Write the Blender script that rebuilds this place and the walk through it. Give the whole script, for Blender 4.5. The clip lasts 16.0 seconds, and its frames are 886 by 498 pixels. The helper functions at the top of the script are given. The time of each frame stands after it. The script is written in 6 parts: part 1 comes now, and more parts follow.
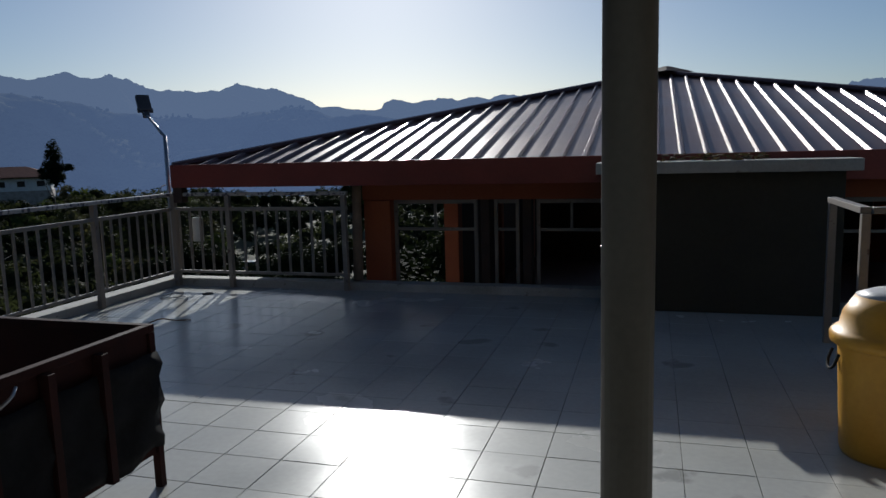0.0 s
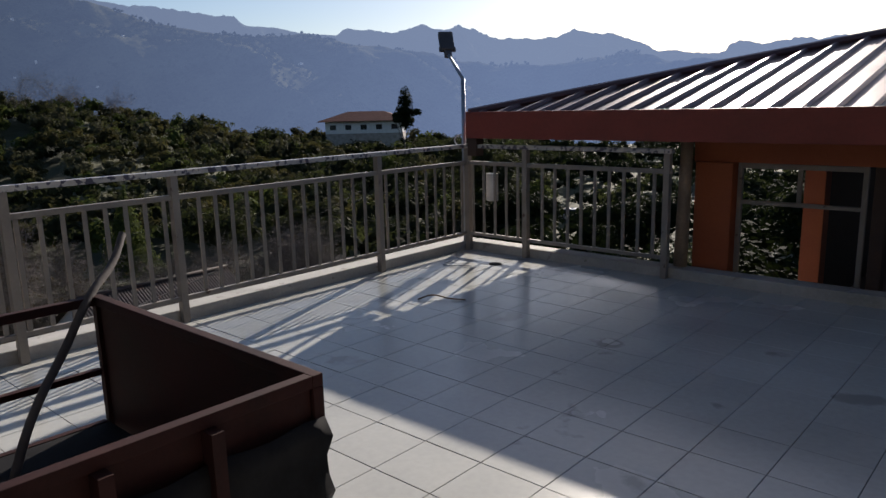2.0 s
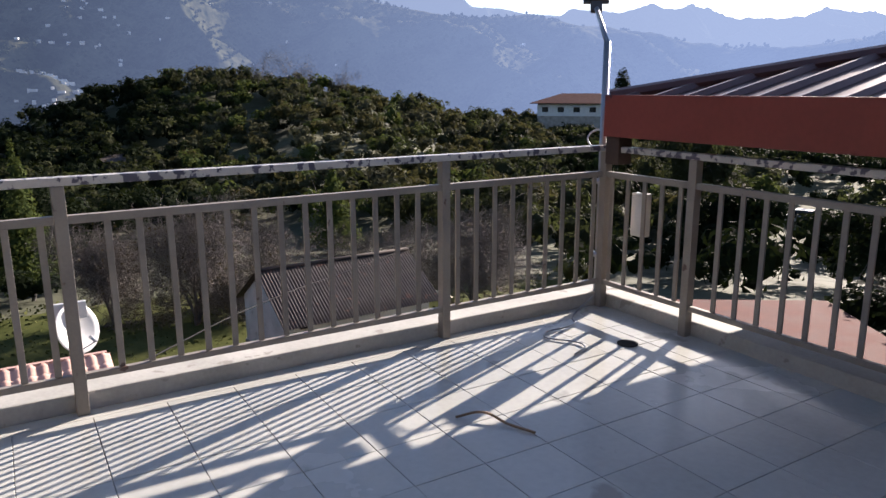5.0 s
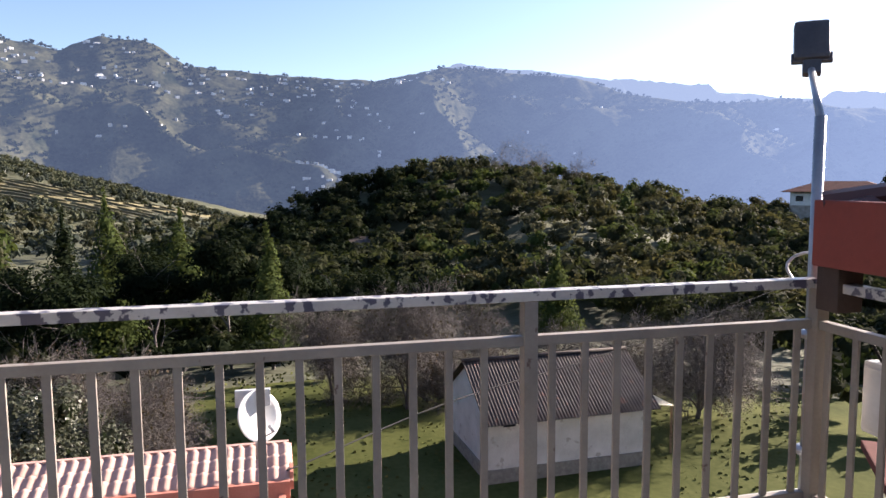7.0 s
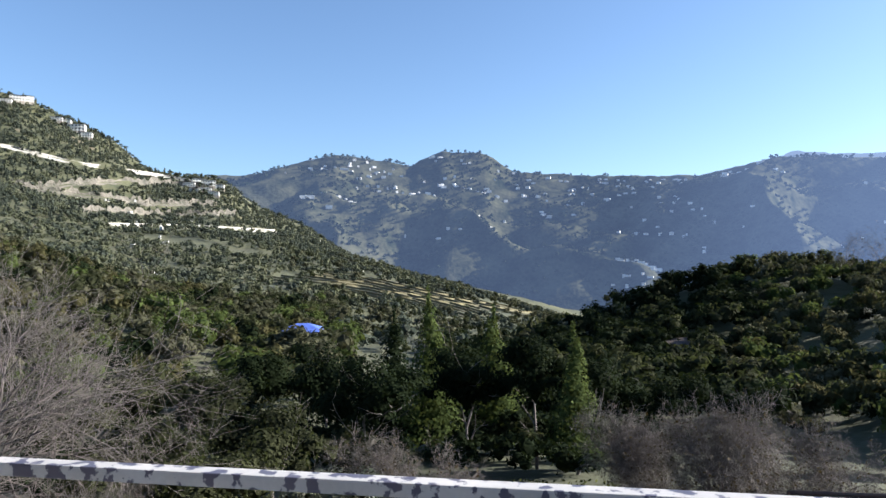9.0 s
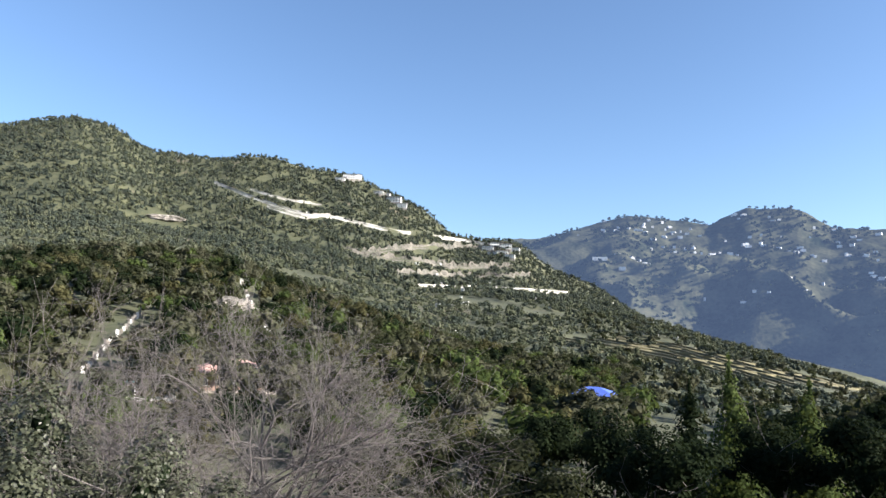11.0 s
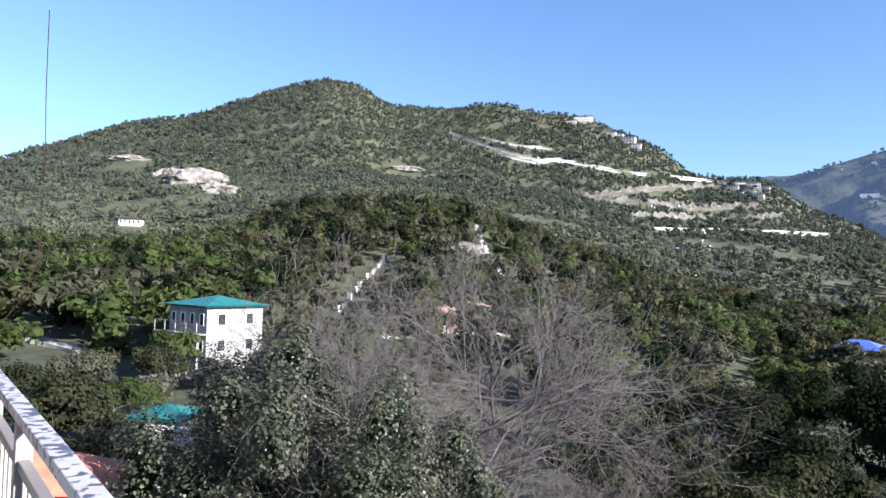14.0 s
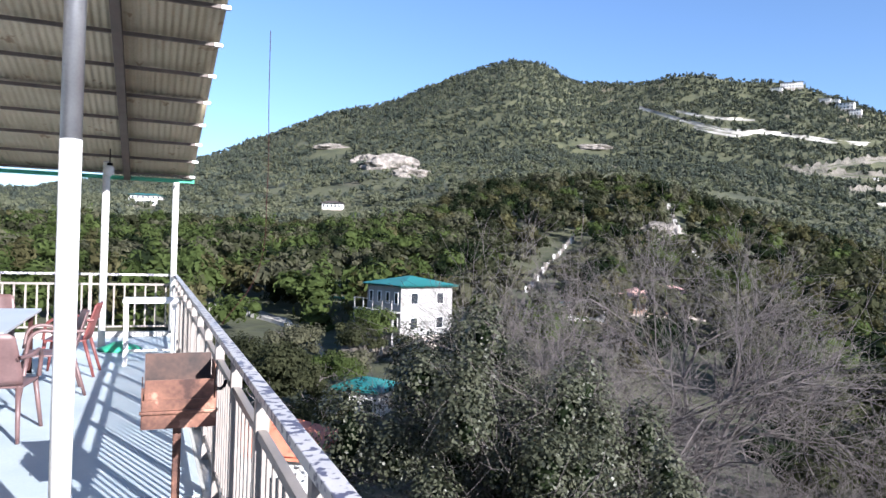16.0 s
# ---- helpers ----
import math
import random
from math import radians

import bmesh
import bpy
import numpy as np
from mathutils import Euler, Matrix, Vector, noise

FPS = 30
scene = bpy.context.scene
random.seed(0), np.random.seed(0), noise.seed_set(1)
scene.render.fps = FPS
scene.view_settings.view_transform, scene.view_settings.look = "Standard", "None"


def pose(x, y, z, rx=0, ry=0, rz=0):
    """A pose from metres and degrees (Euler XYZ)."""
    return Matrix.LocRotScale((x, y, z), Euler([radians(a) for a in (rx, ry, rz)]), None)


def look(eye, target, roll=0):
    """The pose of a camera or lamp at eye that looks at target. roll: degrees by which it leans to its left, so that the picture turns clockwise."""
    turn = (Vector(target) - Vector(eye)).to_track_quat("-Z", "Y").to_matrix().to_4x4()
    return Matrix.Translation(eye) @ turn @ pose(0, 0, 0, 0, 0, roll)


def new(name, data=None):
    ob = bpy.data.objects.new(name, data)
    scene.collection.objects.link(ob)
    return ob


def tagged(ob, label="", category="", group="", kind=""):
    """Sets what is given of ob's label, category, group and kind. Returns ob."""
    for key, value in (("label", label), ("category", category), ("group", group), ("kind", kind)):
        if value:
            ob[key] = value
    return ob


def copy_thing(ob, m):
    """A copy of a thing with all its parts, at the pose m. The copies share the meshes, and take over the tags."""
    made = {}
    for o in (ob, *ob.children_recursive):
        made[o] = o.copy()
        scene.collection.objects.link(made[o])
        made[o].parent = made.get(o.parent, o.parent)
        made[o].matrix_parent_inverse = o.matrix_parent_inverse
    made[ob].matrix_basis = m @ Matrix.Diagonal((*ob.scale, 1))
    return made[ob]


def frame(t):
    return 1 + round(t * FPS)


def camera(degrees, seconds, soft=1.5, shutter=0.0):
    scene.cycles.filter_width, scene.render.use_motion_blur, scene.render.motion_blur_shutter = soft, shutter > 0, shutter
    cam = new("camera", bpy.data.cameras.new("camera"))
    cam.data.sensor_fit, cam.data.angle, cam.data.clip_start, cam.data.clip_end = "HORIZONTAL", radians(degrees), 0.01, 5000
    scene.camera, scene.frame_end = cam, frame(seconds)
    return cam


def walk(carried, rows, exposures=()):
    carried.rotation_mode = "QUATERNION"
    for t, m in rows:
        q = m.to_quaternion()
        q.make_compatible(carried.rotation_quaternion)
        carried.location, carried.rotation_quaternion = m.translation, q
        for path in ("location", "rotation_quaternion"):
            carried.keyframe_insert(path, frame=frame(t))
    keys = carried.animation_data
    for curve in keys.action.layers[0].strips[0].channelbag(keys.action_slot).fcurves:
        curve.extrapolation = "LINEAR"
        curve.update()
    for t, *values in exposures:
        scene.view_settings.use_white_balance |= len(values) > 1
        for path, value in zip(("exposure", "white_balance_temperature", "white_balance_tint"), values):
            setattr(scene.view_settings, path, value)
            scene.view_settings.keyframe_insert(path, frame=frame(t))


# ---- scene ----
cam = camera(63.14, 16.0)
PATH = [
    (0, pose(5.156, -6.901, 1.461, 82.06, 1.53, 16.05)),
    (0.5, pose(5.088, -6.530, 1.455, 81.57, 1.01, 23.08)),
    (1, pose(4.972, -6.194, 1.457, 79.74, 0.30, 32.76)),
    (1.5, pose(4.753, -5.869, 1.467, 78.51, 0.97, 33.75)),
    (2, pose(4.558, -5.461, 1.444, 78.58, 1.39, 41.58)),
    (2.5, pose(4.341, -5.121, 1.438, 79.65, 0.69, 45.97)),
    (3, pose(4.141, -4.792, 1.443, 79.15, 1.36, 47.49)),
    (3.5, pose(3.965, -4.380, 1.434, 78.74, 0.51, 53.32)),
    (3.7, pose(3.871, -4.215, 1.428, 77.99, 0.05, 54.77)),
    (5.8, pose(3.020, -2.732, 1.399, 80.01, 0.86, 64.25)),
    (6, pose(2.921, -2.606, 1.402, 80.81, 0.57, 67.17)),
    (6.5, pose(2.727, -2.320, 1.433, 79.92, -0.02, 74.36)),
    (7, pose(2.400, -2.058, 1.453, 84.27, 0.35, 76.94)),
    (7.5, pose(2.198, -1.780, 1.474, 87.03, 1.08, 84.63)),
    (8, pose(2.049, -1.543, 1.496, 85.52, -0.42, 90.21)),
    (8.5, pose(1.860, -1.367, 1.537, 89.70, 0.26, 92.82)),
    (9, pose(1.700, -1.283, 1.538, 92.19, 0.55, 101.90)),
    (9.5, pose(1.521, -1.270, 1.530, 91.93, -0.50, 108.08)),
    (10, pose(1.322, -1.276, 1.527, 94.51, -1.44, 113.23)),
    (10.2, pose(1.242, -1.278, 1.524, 95.78, -1.38, 115.66)),
    (12.3, pose(0.381, -1.100, 1.485, 94.44, -0.91, 132.43)),
    (12.5, pose(0.368, -1.112, 1.485, 93.79, -0.43, 131.74)),
    (13, pose(0.352, -1.150, 1.488, 93.47, -1.17, 139.99)),
    (13.5, pose(0.343, -1.232, 1.511, 93.09, -1.77, 139.87)),
    (14, pose(0.354, -1.323, 1.543, 92.06, -1.77, 143.10)),
    (14.5, pose(0.395, -1.388, 1.571, 91.77, -1.31, 147.05)),
    (15, pose(0.407, -1.388, 1.567, 91.41, -1.53, 151.14)),
    (15.5, pose(0.415, -1.339, 1.576, 90.52, -1.85, 154.20)),
    (16, pose(0.429, -1.221, 1.611, 90.06, -1.82, 157.83)),
]
EXPOSURES = [(0.0, -0.3, 5850, 9), (1.0, 0.05, 6100, 11), (2.0, 0.6, 6600, 15), (3.5, 1.22, 6700, 17), (6.0, 1.8, 6800, 20), (7.0, 1.95, 6850, 20), (9.0, 1.8, 6150, 11), (10.2, 1.85, 6350, 11), (12.5, 1.92, 5750, 15), (14.5, 1.88, 5700, 16), (16.0, 1.78, 5700, 16)]
walk(cam, PATH, EXPOSURES)

# ---- world and sun ----
SUN_YAW, SUN_UP = 20.6, 21.8
world = bpy.data.worlds.new("world")
scene.world = world
world.use_nodes = True
wt = world.node_tree
sky = wt.nodes.new("ShaderNodeTexSky")
sky.sky_type, sky.sun_disc = "NISHITA", False
sky.sun_elevation, sky.sun_rotation = radians(SUN_UP), radians(-SUN_YAW)
sky.altitude, sky.air_density, sky.dust_density, sky.ozone_density = 1500, 1.1, 2.0, 3.0
wt.links.new(sky.outputs[0], wt.nodes["Background"].inputs[0])
wt.nodes["Background"].inputs[1].default_value = 0.064
sun = new("sun", bpy.data.lights.new("sun", "SUN"))
sun.data.energy, sun.data.angle, sun.data.color = 5.0, radians(0.5), (1, 0.93, 0.82)
sun.matrix_world = look((-math.sin(radians(SUN_YAW)) * 50, math.cos(radians(SUN_YAW)) * 50, 50 * math.tan(radians(SUN_UP))), (0, 0, 0))


# ---- materials ----
def stuff_mat(name, dark, light, rough=0.7, metal=0.0, scale=6.0, fine=60.0, bump=0.2, spread=0.25, object_random=0.0, island_random=0.0, wear=None, wear_scale=9.0, wear_at=0.62, depth=0.01, shine=0.5):
    """A surface with variation at two scales: dark to light base colour, relief, gloss and optional worn patches."""
    m = bpy.data.materials.new(name)
    m.use_nodes = True
    n, l = m.node_tree.nodes, m.node_tree.links
    b = n["Principled BSDF"]
    at = n.new("ShaderNodeNewGeometry")
    big, small = n.new("ShaderNodeTexNoise"), n.new("ShaderNodeTexNoise")
    big.inputs["Scale"].default_value, small.inputs["Scale"].default_value = scale, fine
    big.inputs["Detail"].default_value, small.inputs["Detail"].default_value = 5, 3
    for t in (big, small):
        l.new(at.outputs["Position"], t.inputs["Vector"])
    mix = n.new("ShaderNodeMath")
    mix.operation = "MULTIPLY_ADD"
    mix.inputs[1].default_value = 0.35
    l.new(small.outputs["Fac"], mix.inputs[0])
    l.new(big.outputs["Fac"], mix.inputs[2])
    last = mix.outputs[0]
    for amount, node, socket in ((object_random, "ShaderNodeObjectInfo", "Random"), (island_random, "ShaderNodeNewGeometry", "Random Per Island")):
        if amount:
            info, add = n.new(node), n.new("ShaderNodeMath")
            add.operation = "MULTIPLY_ADD"
            add.inputs[1].default_value = amount
            l.new(info.outputs[socket], add.inputs[0])
            l.new(last, add.inputs[2])
            last = add.outputs[0]
    ramp = n.new("ShaderNodeValToRGB")
    mid = 0.67 + 0.5 * (object_random + island_random)
    ramp.color_ramp.elements[0].position, ramp.color_ramp.elements[1].position = max(mid - spread, 0), min(mid + spread, 1)
    ramp.color_ramp.elements[0].color, ramp.color_ramp.elements[1].color = (*dark, 1), (*light, 1)
    l.new(last, ramp.inputs[0])
    colour = ramp.outputs[0]
    if wear:
        spots = n.new("ShaderNodeTexNoise")
        spots.inputs["Scale"].default_value, spots.inputs["Detail"].default_value = wear_scale, 6
        l.new(at.outputs["Position"], spots.inputs["Vector"])
        cut, over = n.new("ShaderNodeValToRGB"), n.new("ShaderNodeMix")
        cut.color_ramp.elements[0].position, cut.color_ramp.elements[1].position = wear_at - 0.02, wear_at + 0.02
        l.new(spots.outputs["Fac"], cut.inputs[0])
        over.data_type = "RGBA"
        over.inputs["B"].default_value = (*wear, 1)
        l.new(cut.outputs[0], over.inputs["Factor"])
        l.new(colour, over.inputs["A"])
        colour = over.outputs["Result"]
    l.new(colour, b.inputs["Base Color"])
    b.inputs["Metallic"].default_value = metal
    b.inputs["Specular IOR Level"].default_value = shine
    gloss = n.new("ShaderNodeMapRange")
    gloss.inputs["To Min"].default_value, gloss.inputs["To Max"].default_value = max(rough - 0.12, 0.02), min(rough + 0.12, 1)
    l.new(big.outputs["Fac"], gloss.inputs["Value"])
    l.new(gloss.outputs[0], b.inputs["Roughness"])
    if bump:
        relief = n.new("ShaderNodeBump")
        relief.inputs["Strength"].default_value, relief.inputs["Distance"].default_value = bump, depth
        l.new(mix.outputs[0], relief.inputs["Height"])
        l.new(relief.outputs[0], b.inputs["Normal"])
    return m


TILE = stuff_mat("glazed_floor_tile", (0.36, 0.365, 0.34), (0.50, 0.50, 0.465), 0.24, 0, 1.1, 30, 0.06, 0.3, 0.12, wear=(0.30, 0.30, 0.275), wear_scale=2.2, wear_at=0.66, depth=0.004)
GROUT = stuff_mat("grout", (0.20, 0.195, 0.18), (0.46, 0.45, 0.42), 0.9, 0, 8, 90, 0.3)
BLUE_FLOOR = stuff_mat("pale_blue_floor_paint", (0.34, 0.41, 0.45), (0.47, 0.53, 0.55), 0.5, 0, 1.5, 40, 0.08, depth=0.004)
CONCRETE = stuff_mat("whitewashed_concrete", (0.27, 0.27, 0.25), (0.45, 0.44, 0.42), 0.8, 0, 3, 50, 0.3, wear=(0.24, 0.23, 0.21), wear_at=0.66)
RAIL_PAINT = stuff_mat("cream_rail_paint", (0.19, 0.165, 0.145), (0.27, 0.24, 0.21), 0.5, 0, 4, 70, 0.1, depth=0.003, wear=(0.10, 0.06, 0.05), wear_scale=14, wear_at=0.7)
RAIL_TOP = stuff_mat("peeling_rail_paint", (0.38, 0.36, 0.34), (0.52, 0.495, 0.47), 0.4, 0, 4, 70, 0.15, depth=0.003, wear=(0.075, 0.07, 0.10), wear_scale=24, wear_at=0.545)
RED_ROOF = stuff_mat("red_brown_roof_sheet", (0.085, 0.040, 0.040), (0.13, 0.065, 0.06), 0.36, 0.35, 1.2, 25, 0.05, depth=0.004)
RED_PAINT = stuff_mat("red_fascia_paint", (0.17, 0.028, 0.02), (0.25, 0.046, 0.032), 0.5, 0, 2, 40, 0.1, depth=0.004)
ORANGE_PAINT = stuff_mat("orange_wall_paint", (0.27, 0.06, 0.02), (0.36, 0.095, 0.034), 0.7, 0, 2, 40, 0.15)
DARK_STEEL = stuff_mat("dark_red_steel", (0.018, 0.0055, 0.005), (0.042, 0.0125, 0.011), 0.7, 0.0, 5, 60, 0.2, depth=0.004, shine=0.18)
RUST = stuff_mat("rusty_sheet_steel", (0.045, 0.021, 0.016), (0.19, 0.090, 0.058), 0.6, 0.4, 7, 50, 0.3, 0.18, depth=0.004, wear=(0.34, 0.19, 0.13), wear_scale=7, wear_at=0.66)
GALV = stuff_mat("galvanised_steel", (0.28, 0.29, 0.31), (0.42, 0.43, 0.45), 0.4, 0.8, 6, 70, 0.1, depth=0.003)
WHITE_PAINT = stuff_mat("white_post_paint", (0.56, 0.55, 0.52), (0.72, 0.71, 0.68), 0.45, 0, 3, 50, 0.1, depth=0.003, wear=(0.45, 0.43, 0.40), wear_scale=6, wear_at=0.7)
WHITE_WALL = stuff_mat("weathered_white_wall", (0.38, 0.37, 0.35), (0.60, 0.585, 0.555), 0.85, 0, 1.2, 25, 0.2, wear=(0.36, 0.34, 0.31), wear_scale=2.5, wear_at=0.65)
SHEET = stuff_mat("old_roof_sheet", (0.33, 0.285, 0.19), (0.50, 0.45, 0.33), 0.6, 0.0, 1.5, 30, 0.2, depth=0.004, wear=(0.25, 0.19, 0.12), wear_scale=4, wear_at=0.66)
SLATE_SHEET = stuff_mat("grey_corrugated_roof", (0.045, 0.036, 0.034), (0.095, 0.078, 0.072), 0.75, 0.0, 2, 25, 0.2, shine=0.1, wear=(0.16, 0.09, 0.07), wear_scale=3, wear_at=0.66)
PINK_ROOF = stuff_mat("faded_pink_roof", (0.40, 0.23, 0.19), (0.58, 0.37, 0.31), 0.7, 0, 2, 30, 0.2)
TEAL_ROOF = stuff_mat("teal_roof_sheet", (0.012, 0.10, 0.095), (0.026, 0.175, 0.16), 0.5, 0.1, 2, 20, 0.1)
BLUE_ROOF = stuff_mat("blue_roof_sheet", (0.06, 0.11, 0.42), (0.12, 0.19, 0.58), 0.5, 0.1, 1, 10, 0.1)
ORANGE_ROOF = stuff_mat("orange_roof_sheet", (0.45, 0.13, 0.07), (0.62, 0.22, 0.13), 0.6, 0, 2, 30, 0.2)
TERRACOTTA = stuff_mat("terracotta_roof", (0.085, 0.03, 0.026), (0.15, 0.06, 0.05), 0.85, 0, 2, 20, 0.2, shine=0.08)
GREEN_PAINT = stuff_mat("green_paint", (0.02, 0.22, 0.13), (0.04, 0.34, 0.2), 0.5, 0, 4, 40, 0.1)
BLACK = stuff_mat("black_plastic", (0.007, 0.007, 0.008), (0.018, 0.018, 0.02), 0.8, 0, 8, 60, 0.1, shine=0.12)
YELLOW = stuff_mat("yellow_bin_plastic", (0.55, 0.27, 0.02), (0.72, 0.38, 0.04), 0.45, 0, 3, 40, 0.1, depth=0.003)
WHITE_PLASTIC = stuff_mat("white_plastic", (0.42, 0.42, 0.42), (0.58, 0.58, 0.58), 0.4, 0, 4, 40, 0.05)
BROWN_PLASTIC = stuff_mat("brown_chair_plastic", (0.085, 0.05, 0.048), (0.145, 0.088, 0.083), 0.45, 0, 6, 50, 0.2, depth=0.004)
RED_PLASTIC = stuff_mat("red_chair_plastic", (0.10, 0.028, 0.025), (0.16, 0.05, 0.045), 0.45, 0, 6, 50, 0.2, depth=0.004)
WOOD = stuff_mat("worn_wood", (0.10, 0.055, 0.03), (0.30, 0.20, 0.12), 0.7, 0, 8, 70, 0.3, depth=0.004)
GREY_PLANK = stuff_mat("grey_table_top", (0.30, 0.31, 0.34), (0.45, 0.46, 0.48), 0.35, 0, 3, 50, 0.1, depth=0.003)
CLOTH = stuff_mat("grey_cloth", (0.025, 0.024, 0.024), (0.075, 0.073, 0.07), 0.95, 0, 8, 120, 0.4)
STONE = stuff_mat("rubble_stone", (0.20, 0.17, 0.14), (0.42, 0.37, 0.32), 0.9, 0, 1.5, 12, 0.5, island_random=0.2, depth=0.04)
ROCK = stuff_mat("pale_rock", (0.085, 0.076, 0.062), (0.29, 0.26, 0.225), 0.9, 0, 0.16, 0.9, 1.0, 0.16, depth=3.0)
ROAD = stuff_mat("pale_dirt_road", (0.18, 0.17, 0.145), (0.40, 0.38, 0.34), 0.9, 0, 0.08, 1.2, 0.6, 0.14, depth=0.6)
GRASS_GROUND = stuff_mat("grassy_slope", (0.022, 0.028, 0.012), (0.082, 0.084, 0.038), 0.95, 0, 0.035, 0.35, 0.9, 0.22, depth=1.5, wear=(0.085, 0.076, 0.045), wear_scale=0.02, wear_at=0.66)
def leaf_mat(name, dark, light, through_colour, share=0.3, scale=0.22, random=0.1, rough=0.75, shine=0.02):
    """Foliage: tree-to-tree and leaf-to-leaf variation, and light that shines through the blade."""
    m = stuff_mat(name, dark, light, rough, 0, scale, scale * 9, 0, 0.26, island_random=random, shine=shine)
    n, l = m.node_tree.nodes, m.node_tree.links
    b = n["Principled BSDF"]
    thin, mix = n.new("ShaderNodeBsdfTranslucent"), n.new("ShaderNodeMixShader")
    thin.inputs["Color"].default_value = (*through_colour, 1)
    mix.inputs["Fac"].default_value = share
    l.new(b.outputs[0], mix.inputs[1])
    l.new(thin.outputs[0], mix.inputs[2])
    l.new(mix.outputs[0], n["Material Output"].inputs["Surface"])
    return m


LEAF = leaf_mat("olive_leaf", (0.007, 0.009, 0.006), (0.052, 0.056, 0.028), (0.05, 0.06, 0.02))
LEAF_GREEN = leaf_mat("fresh_green_leaf", (0.02, 0.031, 0.009), (0.07, 0.092, 0.030), (0.08, 0.10, 0.025))
LEAF_SAGE = leaf_mat("sage_grey_leaf", (0.02, 0.022, 0.014), (0.105, 0.104, 0.064), (0.065, 0.065, 0.03))
LEAF_YELLOW = leaf_mat("yellowing_leaf", (0.026, 0.026, 0.011), (0.085, 0.08, 0.038), (0.075, 0.07, 0.025))
# Two leaf colours paled and greyed to paint in the haze of distance.
LEAF_HAZY = leaf_mat("hazy_leaf", (0.04, 0.047, 0.030), (0.115, 0.12, 0.076), (0.05, 0.06, 0.02), 0.15, 0.05)
LEAF_HAZY_DARK = leaf_mat("hazy_dark_leaf", (0.026, 0.034, 0.028), (0.072, 0.082, 0.062), (0.03, 0.04, 0.02), 0.15, 0.05)
LEAF_GREY = leaf_mat("grey_green_leaf", (0.006, 0.009, 0.004), (0.06, 0.064, 0.040), (0.03, 0.04, 0.012), 0.15, 0.3, 0.5, 0.42, 0.2)
LEAF_DRY = leaf_mat("dry_brown_leaf", (0.024, 0.019, 0.012), (0.085, 0.068, 0.045), (0.08, 0.06, 0.025), 0.3, 0.3, 0.5)
# Dark leaf; shade on the hill's shoulder and in the valley is put into it.
LEAF_DARK = leaf_mat("dark_and_shaded_leaf", (0.003, 0.006, 0.003), (0.016, 0.023, 0.010), (0.015, 0.022, 0.006), 0.2)
BARK = stuff_mat("grey_bark", (0.045, 0.038, 0.035), (0.135, 0.118, 0.11), 0.9, 0, 3, 30, 0.5, depth=0.02)


def glass_mat():
    m = bpy.data.materials.new("window_glass")
    m.use_nodes = True
    b = m.node_tree.nodes["Principled BSDF"]
    b.inputs["Base Color"].default_value, b.inputs["Roughness"].default_value = (0.9, 0.95, 0.95, 1), 0.03
    b.inputs["Transmission Weight"].default_value, b.inputs["IOR"].default_value = 1.0, 1.1
    return m


GLASS = glass_mat()
DARK_GLASS = stuff_mat("dark_window_glass", (0.015, 0.018, 0.022), (0.03, 0.035, 0.04), 0.12, 0, 1, 5, 0)


def haze_mat(name, dark, light, glow, strength, scale):
    """Far hills as a backdrop: wooded slopes with the air's haze painted as emission, more of it towards the sun."""
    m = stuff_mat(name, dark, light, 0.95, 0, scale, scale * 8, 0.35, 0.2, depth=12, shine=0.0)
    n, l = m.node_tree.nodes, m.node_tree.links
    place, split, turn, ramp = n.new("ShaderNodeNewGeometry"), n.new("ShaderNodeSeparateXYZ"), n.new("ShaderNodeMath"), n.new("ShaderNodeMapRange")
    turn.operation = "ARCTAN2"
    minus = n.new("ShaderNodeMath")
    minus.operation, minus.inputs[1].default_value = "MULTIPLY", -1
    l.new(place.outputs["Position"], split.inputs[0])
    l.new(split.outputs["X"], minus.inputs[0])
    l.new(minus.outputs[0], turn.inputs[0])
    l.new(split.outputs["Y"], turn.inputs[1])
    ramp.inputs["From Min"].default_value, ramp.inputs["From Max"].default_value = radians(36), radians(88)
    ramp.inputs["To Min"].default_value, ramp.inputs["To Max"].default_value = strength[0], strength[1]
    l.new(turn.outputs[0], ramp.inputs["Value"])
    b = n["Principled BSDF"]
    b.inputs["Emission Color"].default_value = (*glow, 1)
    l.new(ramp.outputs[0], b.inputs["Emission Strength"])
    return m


# Both ranges carry their air haze as blue emission.
FAR_HILL = haze_mat("far_hill", (0.010, 0.014, 0.009), (0.075, 0.074, 0.046), (0.40, 0.58, 1.0), (0.22, 0.050), 0.012)
FARTHEST_HILL = haze_mat("farthest_hill", (0.01, 0.013, 0.011), (0.03, 0.033, 0.025), (0.48, 0.65, 1.0), (0.26, 0.18), 0.008)


# ---- building helpers ----
def link(name, bm, material, parent=None, label="", smooth=False):
    me = bpy.data.meshes.new(name)
    bm.to_mesh(me)
    bm.free()
    me.materials.append(material)
    if smooth:
        me.polygons.foreach_set("use_smooth", [True] * len(me.polygons))
    ob = new(name, me)
    if parent is not None:
        ob.parent = parent
    if label:
        ob["label"] = label
    return ob


def empty(name, x=0, y=0, z=0, rz=0):
    ob = new(name)
    ob.matrix_basis = pose(x, y, z, 0, 0, rz)
    ob.empty_display_size = 0.1
    return ob


